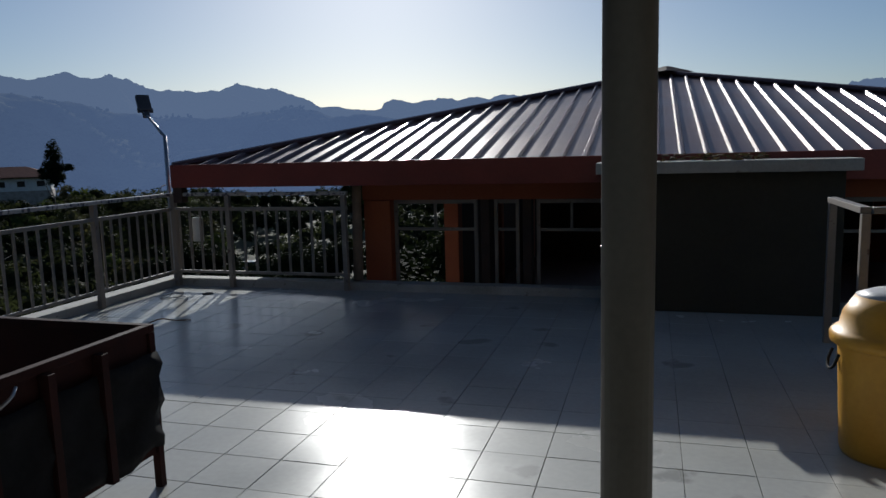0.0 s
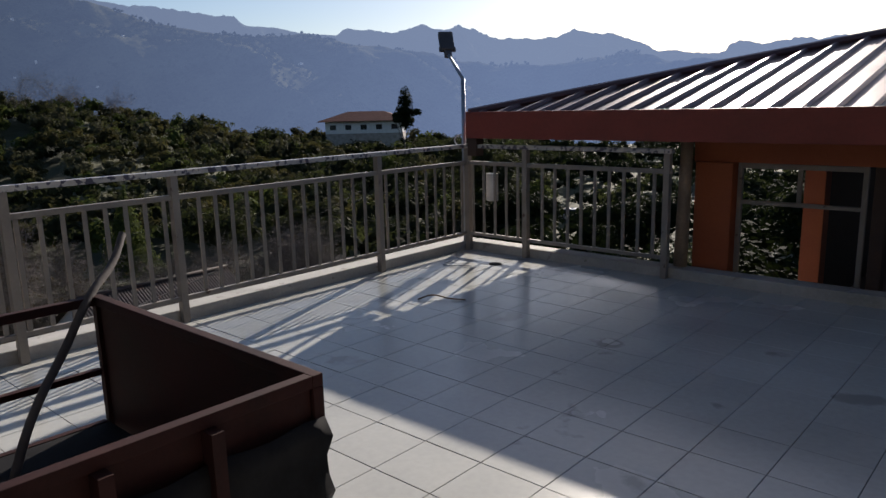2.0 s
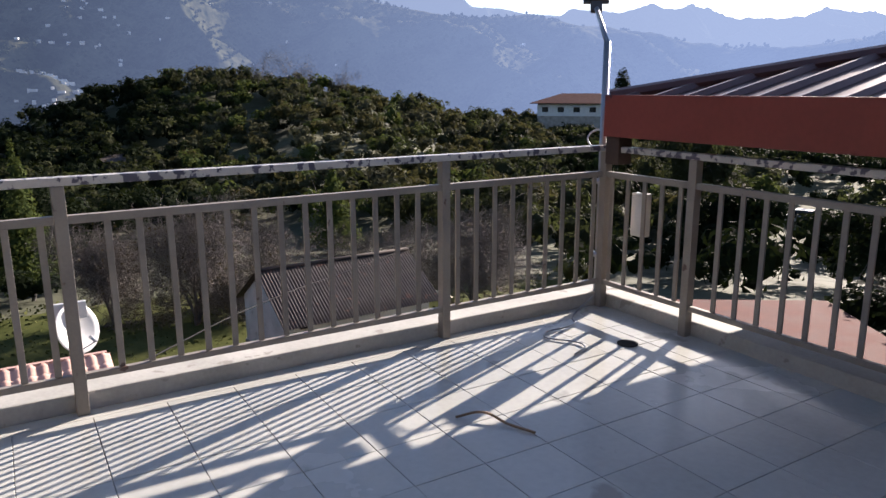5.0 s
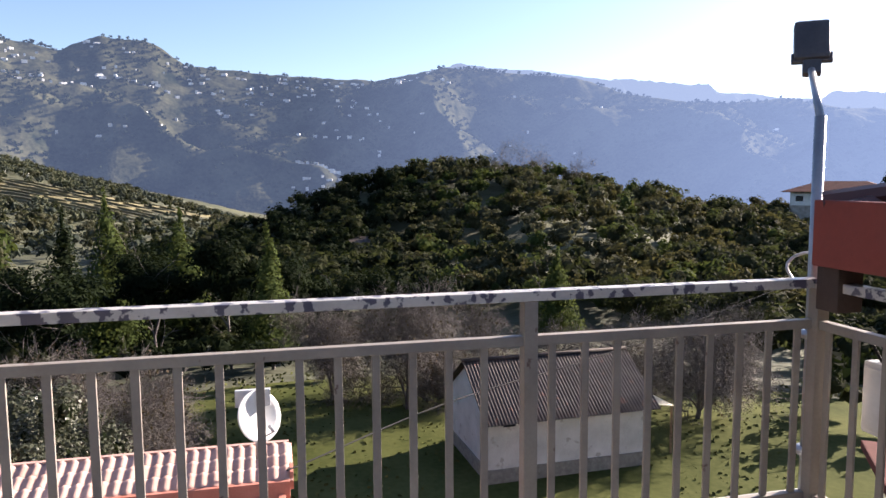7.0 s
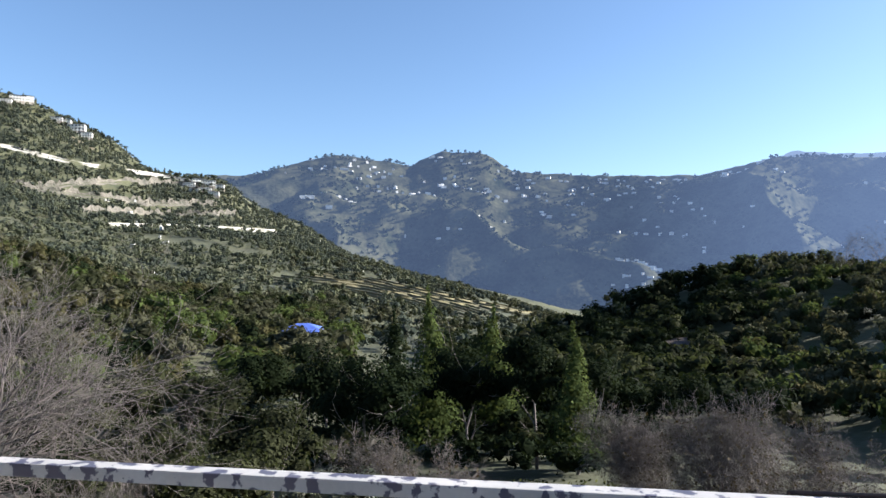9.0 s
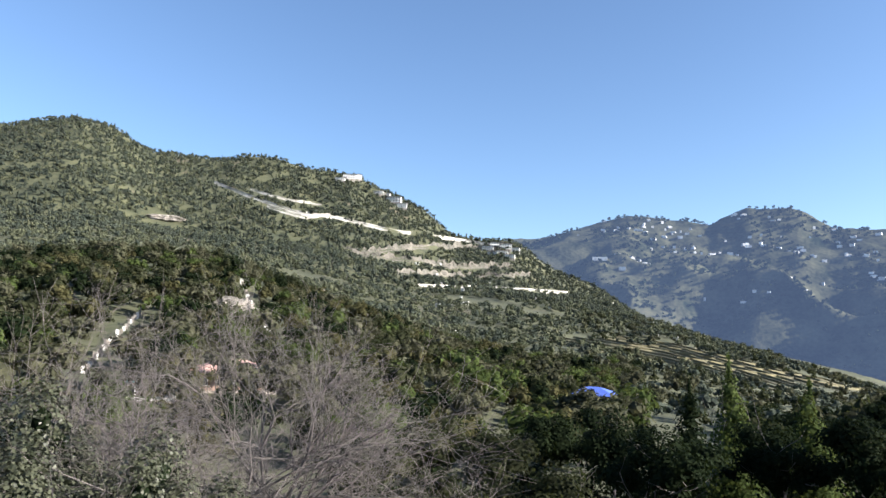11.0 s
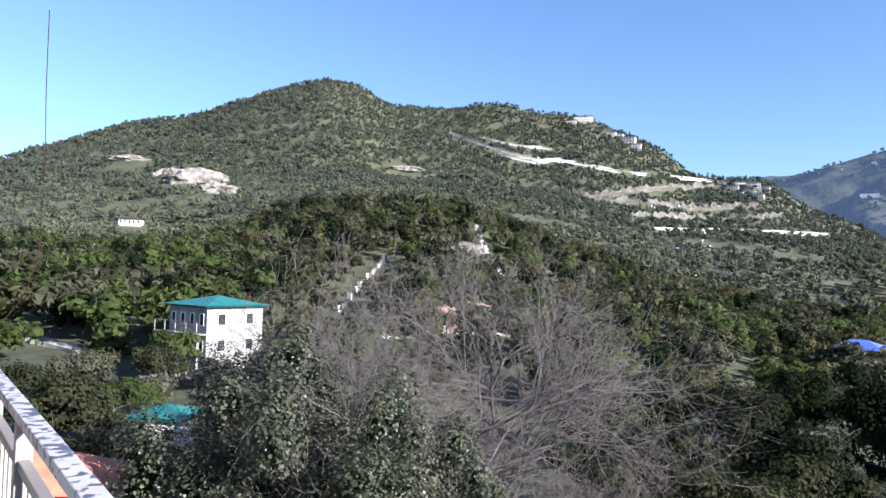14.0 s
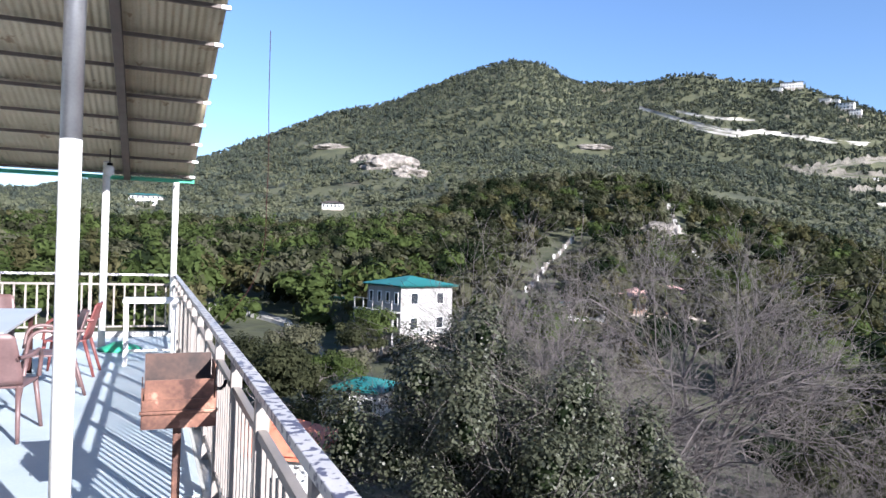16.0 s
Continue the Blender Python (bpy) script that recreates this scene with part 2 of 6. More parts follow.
def add_box(bm, x0, x1, y0, y1, z0, z1, bevel=0.0, m=None):
    part = bmesh.ops.create_cube(bm, size=1, matrix=(m or Matrix()) @ Matrix.Translation(((x0 + x1) / 2, (y0 + y1) / 2, (z0 + z1) / 2)) @ Matrix.Diagonal((x1 - x0, y1 - y0, z1 - z0, 1)))
    if bevel:
        edges = list({e for v in part["verts"] for e in v.link_edges})
        bmesh.ops.bevel(bm, geom=edges, offset=bevel, segments=2, affect="EDGES", profile=0.6)


def box(name, dims, material, parent=None, label="", bevel=0.004, m=None):
    bm = bmesh.new()
    add_box(bm, *dims, bevel, m)
    return link(name, bm, material, parent, label)


def add_rod(bm, a, b, r0, r1=None, sides=10, cap=True):
    a, b = Vector(a), Vector(b)
    d = b - a
    m = Matrix.Translation((a + b) / 2) @ d.to_track_quat("Z", "Y").to_matrix().to_4x4()
    bmesh.ops.create_cone(bm, cap_ends=cap, segments=sides, radius1=r0, radius2=r0 if r1 is None else r1, depth=d.length, matrix=m)


def rod(name, a, b, r, material, parent=None, label="", r1=None, sides=12):
    bm = bmesh.new()
    add_rod(bm, a, b, r, r1, sides)
    return link(name, bm, material, parent, label, True)


def wire(name, points, r, material, parent=None, label=""):
    cu = bpy.data.curves.new(name, "CURVE")
    cu.dimensions, cu.bevel_depth, cu.bevel_resolution = "3D", r, 2
    sp = cu.splines.new("BEZIER")
    sp.bezier_points.add(len(points) - 1)
    for p, q in zip(sp.bezier_points, points):
        p.co, p.handle_left_type, p.handle_right_type = q, "AUTO", "AUTO"
    tmp = bpy.data.objects.new(name, cu)
    scene.collection.objects.link(tmp)
    me = bpy.data.meshes.new_from_object(tmp.evaluated_get(bpy.context.evaluated_depsgraph_get()))
    bpy.data.objects.remove(tmp)
    me.materials.clear()
    me.materials.append(material)
    ob = new(name, me)
    if parent is not None:
        ob.parent = parent
    if label:
        ob["label"] = label
    return ob


def corrugated(name, x0, x1, y0, y1, z_at, pitch, height, material, parent=None, label="", thick=0.004, along="y"):
    """A corrugated sheet; its waves run along one axis, z_at(x, y) is the sheet's middle."""
    steps = max(int((x1 - x0 if along == "y" else y1 - y0) / pitch * 6), 6)
    bm = bmesh.new()
    rows = []
    for i in range(steps + 1):
        k = i / steps
        w = math.sin(k * steps / 6 * 2 * math.pi) * height / 2
        row = []
        for j in range(5):
            q = j / 4
            x, y = (x0 + (x1 - x0) * k, y0 + (y1 - y0) * q) if along == "y" else (x0 + (x1 - x0) * q, y0 + (y1 - y0) * k)
            row.append(bm.verts.new((x, y, z_at(x, y) + w)))
        rows.append(row)
    for p, q in zip(rows, rows[1:]):
        for j in range(4):
            bm.faces.new((p[j], q[j], q[j + 1], p[j + 1]))
    top = list(bm.faces)
    ex = bmesh.ops.extrude_face_region(bm, geom=top)
    for v in ex["geom"]:
        if isinstance(v, bmesh.types.BMVert):
            v.co.z += thick
    bmesh.ops.recalc_face_normals(bm, faces=bm.faces)
    return link(name, bm, material, parent, label, True)


# ---- the terrace ----
FLOOR_X, FLOOR_Y = 7.6, -14.4
floor_ob = tagged(box("floor", (-0.22, FLOOR_X, FLOOR_Y, 0.22, -0.35, -0.012), GROUT, bevel=0), "grey grouted concrete terrace slab under tiles", "floor", kind="structure")
box("terrace_wall", (-0.2, FLOOR_X, FLOOR_Y, 0.2, -9.5, -0.36), WHITE_WALL, bevel=0)["kind"] = "structure"


def kerb(name, dims):
    ob = tagged(box(name, dims, CONCRETE, bevel=0.012), "whitewashed low concrete kerb around the terrace", "kerb", kind="structure")
    return ob


kerb("kerb_west", (-0.22, -0.028, -14.4, 0.2, -0.01, 0.085))
kerb("kerb_north", (-0.026, 4.7, 0.03, 0.2, -0.01, 0.085))
tagged(box("floor_margin", (-0.027, 0.069, -14.24, 0.028, -0.012, -0.001), TILE, bevel=0), "plain pale cement strip along the kerb", "floor", kind="structure")
kerb("kerb_south", (0.032, FLOOR_X, -14.4, -14.25, -0.01, 0.08))

# Wall out of view, added to hold sky light off the terrace.
tagged(box("unseen_wall_east", (FLOOR_X + 0.02, FLOOR_X + 0.24, FLOOR_Y, -2.6, -0.35, 4.6), stuff_mat("unseen_wall_plaster", (0.16, 0.13, 0.10), (0.24, 0.20, 0.16), 0.9, 0, 1.5, 30, 0.2)), "unseen plastered wall added to cut the terrace's sky light", "wall", kind="structure")

# pale blue painted floor at the rear
rear = tagged(box("floor_rear", (0.07, FLOOR_X, -14.24, -6.05, -0.012, 0.004), BLUE_FLOOR, bevel=0.002), "pale blue painted concrete floor of the terrace", "floor", kind="structure")

# railings: top rail, middle rail, bottom rail, posts and square bars
TOP, MID, LOW = 1.05, 0.87, 0.17


def railing(name, a, b, posts, label, skip=(), step=0.128):
    a, b = Vector(a), Vector(b)
    run = (b - a).length
    turn = math.degrees(math.atan2((b - a).y, (b - a).x))
    base = tagged(empty(name, a.x, a.y, a.z, turn), label, "railing")
    box("top_rail", (0, run, -0.03, 0.03, TOP - 0.036, TOP), RAIL_TOP, base, "top rail with peeling whitish paint over dark steel", 0.004)
    box("middle_rail", (0, run, -0.018, 0.018, MID - 0.018, MID + 0.018), RAIL_PAINT, base, bevel=0.003)
    box("bottom_rail", (0, run, -0.015, 0.015, LOW - 0.015, LOW + 0.015), RAIL_PAINT, base, bevel=0.003)
    bar = post = None
    for p in posts:
        if post is None:
            post = box("post", (-0.026, 0.026, -0.027, 0.027, 0.0, TOP - 0.037), RAIL_PAINT, base, bevel=0.004)
            post.location.x = p
        else:
            o = new("post", post.data)
            o.parent = base
            o.location.x = p
    i = 0
    x = step * 0.6
    while x < run - 0.05:
        if min(abs(x - p) for p in posts) > 0.05:
            if bar is None:
                bar = box("bar", (-0.014, 0.014, -0.006, 0.006, LOW + 0.016, MID - 0.019), RAIL_PAINT, base, bevel=0.002)
                bar.location.x = x
            else:
                o = new("bar", bar.data)
                o.parent = base
                o.location.x = x
        x += step
    return base


railing("terrace_railing", (0.0, 0, 0), (0.0, -14.3, 0), (1.19, 3.07, 4.1, 5.0, 5.92, 6.84, 7.76, 8.68, 9.6, 10.52, 11.44, 12.36, 13.3, 14.25), "cream steel railing with square bars along the valley side")
railing("terrace_railing", (0.0, 0.0, 0), (2.12, 0.0, 0), (0.02, 0.71, 2.08), "cream steel railing with square bars beside the red roof", step=0.135)
pole = tagged(empty("wooden_pole", 2.17, 0.1, 0), "pale round wooden pole beside the orange column", "pole")
rod("shaft", (0, 0, 0.1), (0.01, 0.02, 1.11), 0.055, stuff_mat("peeled_log", (0.16, 0.11, 0.075), (0.30, 0.22, 0.155), 0.8, 0, 5, 40, 0.3), pole, r1=0.048, sides=14)
railing("terrace_railing", (5.2, -14.3, 0), (0.05, -14.3, 0), (0.1, 1.3, 2.6, 3.9), "white steel railing across the rear end of the terrace", step=0.16)


# street lamp strapped to the corner post
lamp = tagged(empty("street_lamp", -0.04, 0.02, 0), "grey steel lamp pole strapped to the railing corner", "street lamp")
rod("pole", (0, 0, 0.02), (0, 0, 1.68), 0.022, GALV, lamp)
rod("arm", (0, 0, 1.67), (-0.47, 0.34, 1.93), 0.016, GALV, lamp)
hm = Matrix.Translation((-0.56, 0.41, 2.06)) @ (Vector((-0.45, 0.33, 1)).to_track_quat("Z", "Y").to_matrix().to_4x4())
bm = bmesh.new()
add_box(bm, -0.04, 0.04, -0.02, 0.02, -0.17, -0.09, 0.01, hm)
add_box(bm, -0.078, 0.078, -0.03, 0.03, -0.09, 0.13, 0.02, hm)
add_box(bm, -0.088, 0.088, -0.012, 0.012, -0.10, -0.05, 0.004, hm)
link("lamp_head", bm, stuff_mat("dark_grey_casting", (0.045, 0.045, 0.05), (0.085, 0.085, 0.09), 0.5, 0.2, 8, 60, 0.1), lamp, "dark grey flat lamp head")
bm = bmesh.new()
add_box(bm, -0.06, 0.06, -0.035, -0.0305, -0.06, 0.11, 0.002, hm)
link("lens", bm, DARK_GLASS, lamp, "grey glass lens")
for z in (0.32, 0.8):
    rod("strap", (0, 0, z), (0, 0, z + 0.03), 0.04, GALV, lamp, sides=12)

# white cable box behind the front bars
cb = tagged(empty("cable_box", 0.26, 0.045, 0.5), "white plastic cable box tied behind the railing bars", "electrical box")
box("case", (-0.055, 0.055, 0, 0.06, 0, 0.27), WHITE_PLASTIC, cb, bevel=0.01)
box("cover", (-0.045, 0.045, -0.008, 0.002, 0.02, 0.25), WHITE_PLASTIC, cb, bevel=0.004)
wire("cable", [(0, 0.03, 0.27), (-0.06, 0.02, 0.34), (-0.2, 0.0, 0.36)], 0.006, BLACK, cb)

# drain hole and loose wires on the floor
bm = bmesh.new()
add_rod(bm, (0, 0, 0), (0, 0, 0.006), 0.058, None, 24)
dr = tagged(link("floor_drain", bm, BLACK), "round black drain opening in the tiled floor", "drain")
dr.location = (0.64, -0.38, 0.0)
tagged(wire("loose_cable", [(0.08, -0.12, 0.1), (0.1, -0.3, 0.008), (0.24, -0.42, 0.012), (0.3, -0.7, 0.008), (0.55, -0.62, 0.012), (0.62, -0.75, 0.008)], 0.005, GALV), "thin grey cable lying loose on the tiles", "cable")
tagged(wire("dry_twig", [(0.92, -1.7, 0.008), (0.98, -1.6, 0.03), (1.1, -1.55, 0.012), (1.22, -1.5, 0.01)], 0.006, WOOD), "small dry brown twig lying on the tiles", "twig")
tagged(wire("cable_tie", [(-0.04, -0.06, 1.02), (-0.1, -0.05, 1.1), (-0.05, 0.05, 1.14), (0.06, 0.04, 1.08), (0.1, 0.02, 0.95)], 0.006, WHITE_PLASTIC), "loop of white cable around the lamp pole", "cable")
tagged(wire("hanging_cable", [(-0.26, -6.0, 3.0), (-0.27, -6.05, 2.6), (-0.3, -6.2, 2.0), (-0.26, -6.3, 1.4), (-0.05, -6.4, 1.05)], 0.0024, DARK_STEEL), "thin cable hanging from the porch roof to the railing", "cable")

# concrete box with a slab lid beside the pavilion
cbx = tagged(empty("water_tank_housing", 4.75, -0.45, 0), "shade-darkened beige plastered masonry box with concrete slab lid and dry leaves", "masonry box")
# Plaster far darker than beige: the face's shade is put into its colour.
SHADED_BEIGE = stuff_mat("shaded_beige_plaster", (0.03, 0.027, 0.018), (0.05, 0.044, 0.031), 0.9, 0, 2, 30, 0.3)
box("body", (0.0, 1.9, 0, 0.42, 0, 1.2), SHADED_BEIGE, cbx, bevel=0.01)
box("slab", (-0.06, 2.0, -0.1, 0.44, 1.202, 1.3), CONCRETE, cbx, bevel=0.008)
bm = bmesh.new()
rng = random.Random(4)
for i in range(160):
    x, y = rng.uniform(0.1, 1.3), rng.uniform(-0.05, 0.3)
    a, s = rng.uniform(0, 6.3), rng.uniform(0.02, 0.06)
    z = 1.302 + rng.random() * 0.05
    p = [Vector((math.cos(a + k) * s * w, math.sin(a + k) * s * w, rng.uniform(-0.01, 0.02))) + Vector((x, y, z)) for k, w in ((0, 1), (1.6, 0.4), (3.1, 1), (4.7, 0.4))]
    bm.faces.new([bm.verts.new(q) for q in p])
link("dry_leaves", bm, LEAF_DRY, cbx, "dry fallen leaves on the slab")["kind"] = "stuff"
# stair rail at the far side
sr = tagged(empty("stair_railing", 6.38, -2.1, 0), "cream steel stair railing with a flat handrail", "railing")
box("handrail", (-0.03, 0.03, 0.0, 0.85, 1.01, 1.05), RAIL_PAINT, sr)
box("handrail", (0.032, 1.1, -0.03, 0.03, 1.01, 1.05), RAIL_PAINT, sr)
box("post", (-0.025, 0.025, -0.025, 0.025, 0, 1.009), RAIL_PAINT, sr)
for i in range(6):
    box("bar", (0.16 + i * 0.15, 0.185 + i * 0.15, -0.012, 0.012, 0.02, 1.009), RAIL_PAINT, sr, bevel=0.002)
box("post", (-0.025, 0.025, 0.8, 0.848, 0, 1.009), RAIL_PAINT, sr)


# yellow swing-lid bin
def lathe(bm, profile, sides=28, squash=1.0):
    rings = []
    for r, z in profile:
        rings.append([bm.verts.new((r * math.cos(2 * math.pi * i / sides), r * squash * math.sin(2 * math.pi * i / sides), z)) for i in range(sides)])
    for p, q in zip(rings, rings[1:]):
        for i in range(sides):
            bm.faces.new((p[i], p[(i + 1) % sides], q[(i + 1) % sides], q[i]))
    return rings


bn = tagged(empty("litter_bin", 6.22, -3.28, 0), "yellow plastic swing-lid litter bin standing on the tiles", "litter bin")
bm = bmesh.new()
lathe(bm, [(0.001, 0.0), (0.19, 0.0), (0.20, 0.02), (0.225, 0.52), (0.23, 0.54), (0.215, 0.54), (0.19, 0.03), (0.001, 0.03)])
link("body", bm, YELLOW, bn, smooth=True)
bm = bmesh.new()
lathe(bm, [(0.232, 0.52), (0.258, 0.53), (0.262, 0.57), (0.245, 0.59), (0.225, 0.60), (0.21, 0.67), (0.16, 0.75), (0.15, 0.75), (0.20, 0.66), (0.225, 0.54)])
link("lid", bm, YELLOW, bn, smooth=True)
bm = bmesh.new()
lathe(bm, [(0.001, 0.74), (0.155, 0.735), (0.16, 0.75), (0.10, 0.775), (0.001, 0.785)])
link("swing_flap", bm, WHITE_PLASTIC, bn, "pale grey swing flap", True)
wire("handle", [(-0.235, -0.06, 0.48), (-0.255, -0.05, 0.42), (-0.255, 0.05, 0.42), (-0.235, 0.06, 0.48)], 0.007, BLACK, bn)

# dark red steel frame with sheet sides, a cloth and a stick
bf = tagged(empty("steel_fire_trough", 1.70, -5.75, 0), "dark red open steel trough on legs with sheet sides", "fire trough")
L, D, Hh = 1.38, 1.44, 0.74
for nm, d in (("rim", (0, L, D - 0.035, D, Hh - 0.035, Hh)), ("rim", (0, L, 0, 0.035, Hh - 0.035, Hh)), ("rim", (L - 0.035, L, 0.036, D - 0.036, Hh - 0.035, Hh)), ("rim", (0, 0.035, 0.036, D - 0.036, Hh - 0.035, Hh)), ("side_panel", (0.036, L - 0.036, D - 0.02, D - 0.014, 0.16, Hh - 0.036)), ("side_panel", (L - 0.02, L - 0.014, 0.036, D - 0.036, 0.16, Hh - 0.036))):
    box(nm, d, DARK_STEEL, bf, bevel=0.003)
# Black sheet added to darken the trough's inside.
box("black_bed", (0.037, L - 0.037, 0.037, D - 0.037, 0.20, 0.225), BLACK, bf, "flat black bed", 0.004)
box("side_bar", (0.002, 0.03, D * 0.55, D * 0.55 + 0.04, 0.226, Hh - 0.036), DARK_STEEL, bf, bevel=0.003)
for x, y in ((0, 0), (L - 0.035, 0), (0, D - 0.035), (L - 0.035, D - 0.035)):
    box("leg", (x, x + 0.035, y, y + 0.035, 0, Hh - 0.036), DARK_STEEL, bf, bevel=0.003)
for i in range(4):
    box("rib", (L - 0.013, L + 0.036, 0.3 + i * 0.26, 0.335 + i * 0.26, 0.17, Hh - 0.037), DARK_STEEL, bf, bevel=0.002)
for i in range(2):
    box("rail", (0, 0.03, 0.04, D - 0.04, 0.2 + i * 0.22, 0.225 + i * 0.22), DARK_STEEL, bf, bevel=0.002)
bm = bmesh.new()
for i in range(22):
    add_box(bm, 0.05, L - 0.05, 0.06 + i * 0.06, 0.066 + i * 0.06, 0.15, 0.158)
link("grate", bm, DARK_STEEL, bf)
wire("hook", [(L + 0.01, 0.35, 0.6), (L + 0.03, 0.6, 0.65), (L + 0.04, 0.66, 0.68), (L + 0.02, 0.7, 0.7)], 0.006, GALV, bf)
# wrinkled black sheet hanging on the side
bm = bmesh.new()
rows = []
for i in range(25):
    y = 0.05 + i * (D - 0.06) / 24
    rows.append([bm.verts.new((L + 0.012 + 0.012 * math.sin(i * 1.3 + j * 0.8) + 0.008 * math.sin(j * 2.1), y + 0.012 * math.sin(j * 1.9), 0.62 - j * 0.055 + (0.02 * math.sin(i * 0.9) if j == 8 else 0))) for j in range(9)])
for p, q in zip(rows, rows[1:]):
    for j in range(8):
        bm.faces.new((p[j], q[j], q[j + 1], p[j + 1]))
ob = link("hanging_sheet", bm, BLACK, bf, "wrinkled black plastic sheet", True)
so = ob.modifiers.new("thick", "SOLIDIFY")
so.thickness = 0.003
tagged(wire("poking_stick", [(2.12, -4.86, 0.17), (1.98, -4.7, 0.42), (1.82, -4.5, 0.60), (1.72, -4.36, 0.74), (1.60, -4.2, 0.84), (1.51, -4.11, 0.93)], 0.016, BARK), "crooked bare wooden stick leaning in the steel trough", "stick")
# cloth over the rim
bm = bmesh.new()
rows = []
for i in range(9):
    a = i / 8
    row = []
    for j in range(14):
        k = j / 13
        u = (k - 0.35) * 0.62
        x = L + 0.006 + (0.022 if u > 0 else -0.06) + 0.016 * math.sin(a * 9 + k * 3)
        z = Hh + 0.012 - abs(u) * 1.0 if abs(u) > 0.02 else Hh + 0.014
        if abs(u) <= 0.05:
            x = L - 0.017 + u * 0.6
            z = Hh + 0.014
        row.append(bm.verts.new((1.70 + x, -5.75 + 0.32 + a * 0.2 + 0.02 * math.sin(k * 6), z)))
    rows.append(row)
for p, q in zip(rows, rows[1:]):
    for j in range(13):
        bm.faces.new((p[j], q[j], q[j + 1], p[j + 1]))
ob = tagged(link("rag", bm, CLOTH, smooth=True), "grey rag hung over the rim of the steel trough", "cloth")
so = ob.modifiers.new("thick", "SOLIDIFY")
so.thickness = 0.004


# ---- porch: posts, corrugated roof, purlins ----
def roof_z(y):
    return 2.97 + 0.225 * (y + 13.1)


def porch_post(x, y, top, r=0.052, split=2.1):
    base = tagged(empty("porch_post", x, y, 0), "round steel porch post, white below and bare grey above", "post", "porch posts")
    rod("painted_shaft", (0, 0, 0.012), (0, 0, split), r, WHITE_PAINT, base, sides=20)
    rod("bare_shaft", (0, 0, split), (0, 0, top), r * 0.985, GALV, base, sides=20)
    rod("foot_plate", (0, 0, 0.004), (0, 0, 0.012), r * 1.7, GALV, base, sides=20)
    return base


porch_post(0.805, -5.25, roof_z(-5.25) - 0.16)
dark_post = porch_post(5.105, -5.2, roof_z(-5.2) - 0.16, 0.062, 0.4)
# Olive-brown, darkened further: the post's backlit shade is put into the colour.
BACKLIT_OLIVE = stuff_mat("backlit_olive_paint", (0.05, 0.043, 0.032), (0.09, 0.078, 0.06), 0.6, 0, 3, 50, 0.1, depth=0.003)
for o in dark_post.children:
    o.data.materials[0] = BACKLIT_OLIVE
tagged(dark_post, "olive-brown round steel porch post with backlit shade in its colour")
porch_post(1.05, -13.1, roof_z(-13.1) - 0.2, split=2.75)
porch_post(5.2, -13.1, roof_z(-13.1) - 0.2, split=2.75)
p3 = tagged(empty("corner_post", 0.04, -14.18, 0), "slim white steel post at the terrace corner", "post")
rod("shaft", (0, 0, 0.1), (0, 0, 2.6), 0.05, WHITE_PAINT, p3)
tagged(box("eave_beam", (-0.25, 6.6, -14.3, -14.2, 2.6, 2.66), GREEN_PAINT), "green painted steel beam under the porch eave", "beam")
for x in (0.795, 5.15):
    bm = bmesh.new()
    m = Matrix.Translation((x, -9.3, roof_z(-9.3) - 0.11)) @ Matrix.Rotation(math.atan(0.225), 4, "X")
    add_box(bm, -0.05, 0.05, -4.9, 4.9, -0.06, 0.06, 0.006, m)
    tagged(link("roof_beam", bm, stuff_mat("brown_steel_paint", (0.06, 0.045, 0.035), (0.12, 0.095, 0.08), 0.6)), "dark brown steel beam carrying the porch roof", "beam", "porch beams")
for i in range(13):
    y = -14.1 + i * 0.78
    pz = roof_z(y) - 0.045
    base = tagged(empty("purlin", -0.25, y, pz), "steel purlin under the porch roof with a pale end", "purlin", "porch purlins")
    box("bar", (0.09, 6.86, -0.022, 0.022, -0.02, 0.02), bpy.data.materials["brown_steel_paint"], base, bevel=0.003)
    box("end", (0.0, 0.089, -0.022, 0.022, -0.02, 0.02), WHITE_PAINT, base, "pale painted purlin end", 0.003)
proof = tagged(empty("porch_roof", 0, 0, 0), "old cream corrugated sheet roof over the rear terrace", "roof", kind="structure")
for i, (a, b) in enumerate(((-14.35, -11.0), (-11.1, -7.8), (-7.9, -4.55))):
    corrugated("sheet", -0.22, 6.9, a, b, lambda x, y, o=i: roof_z(y) + 0.012 + 0.007 * o, 0.076, 0.018, SHEET, proof)
plamp = tagged(empty("porch_lamp", 1.0, -12.9, 2.62), "small white glass lamp hanging under the porch roof", "lamp")
rod("stem", (0, 0, 0.1), (0, 0, 0.32), 0.008, BLACK, plamp)
bm = bmesh.new()
bmesh.ops.create_uvsphere(bm, u_segments=14, v_segments=8, radius=0.07)
bmesh.ops.scale(bm, vec=(1, 1, 1.2), verts=bm.verts)
link("globe", bm, WHITE_PLASTIC, plamp, "white globe", True)
rod("cap", (0, 0, 0.07), (0, 0, 0.11), 0.04, BLACK, plamp)

# rusty grill on one leg
gr = tagged(empty("charcoal_grill", 0.27, -5.12, 0), "rusty sheet-steel charcoal grill on a single leg", "grill")
bm = bmesh.new()
add_box(bm, -0.17, 0.17, -0.16, 0.16, 0.70, 0.706)
for s in (-1, 1):
    add_box(bm, -0.17, 0.17, s * 0.16 - 0.003, s * 0.16 + 0.003, 0.70, 0.84, 0, Matrix.Rotation(0.0, 4, "X"))
    add_box(bm, s * 0.17 - 0.003, s * 0.17 + 0.003, -0.157, 0.157, 0.70, 0.90)
link("fire_pan", bm, RUST, gr)
box("lip", (-0.18, 0.18, 0.162, 0.185, 0.775, 0.79), RUST, gr, bevel=0.003)
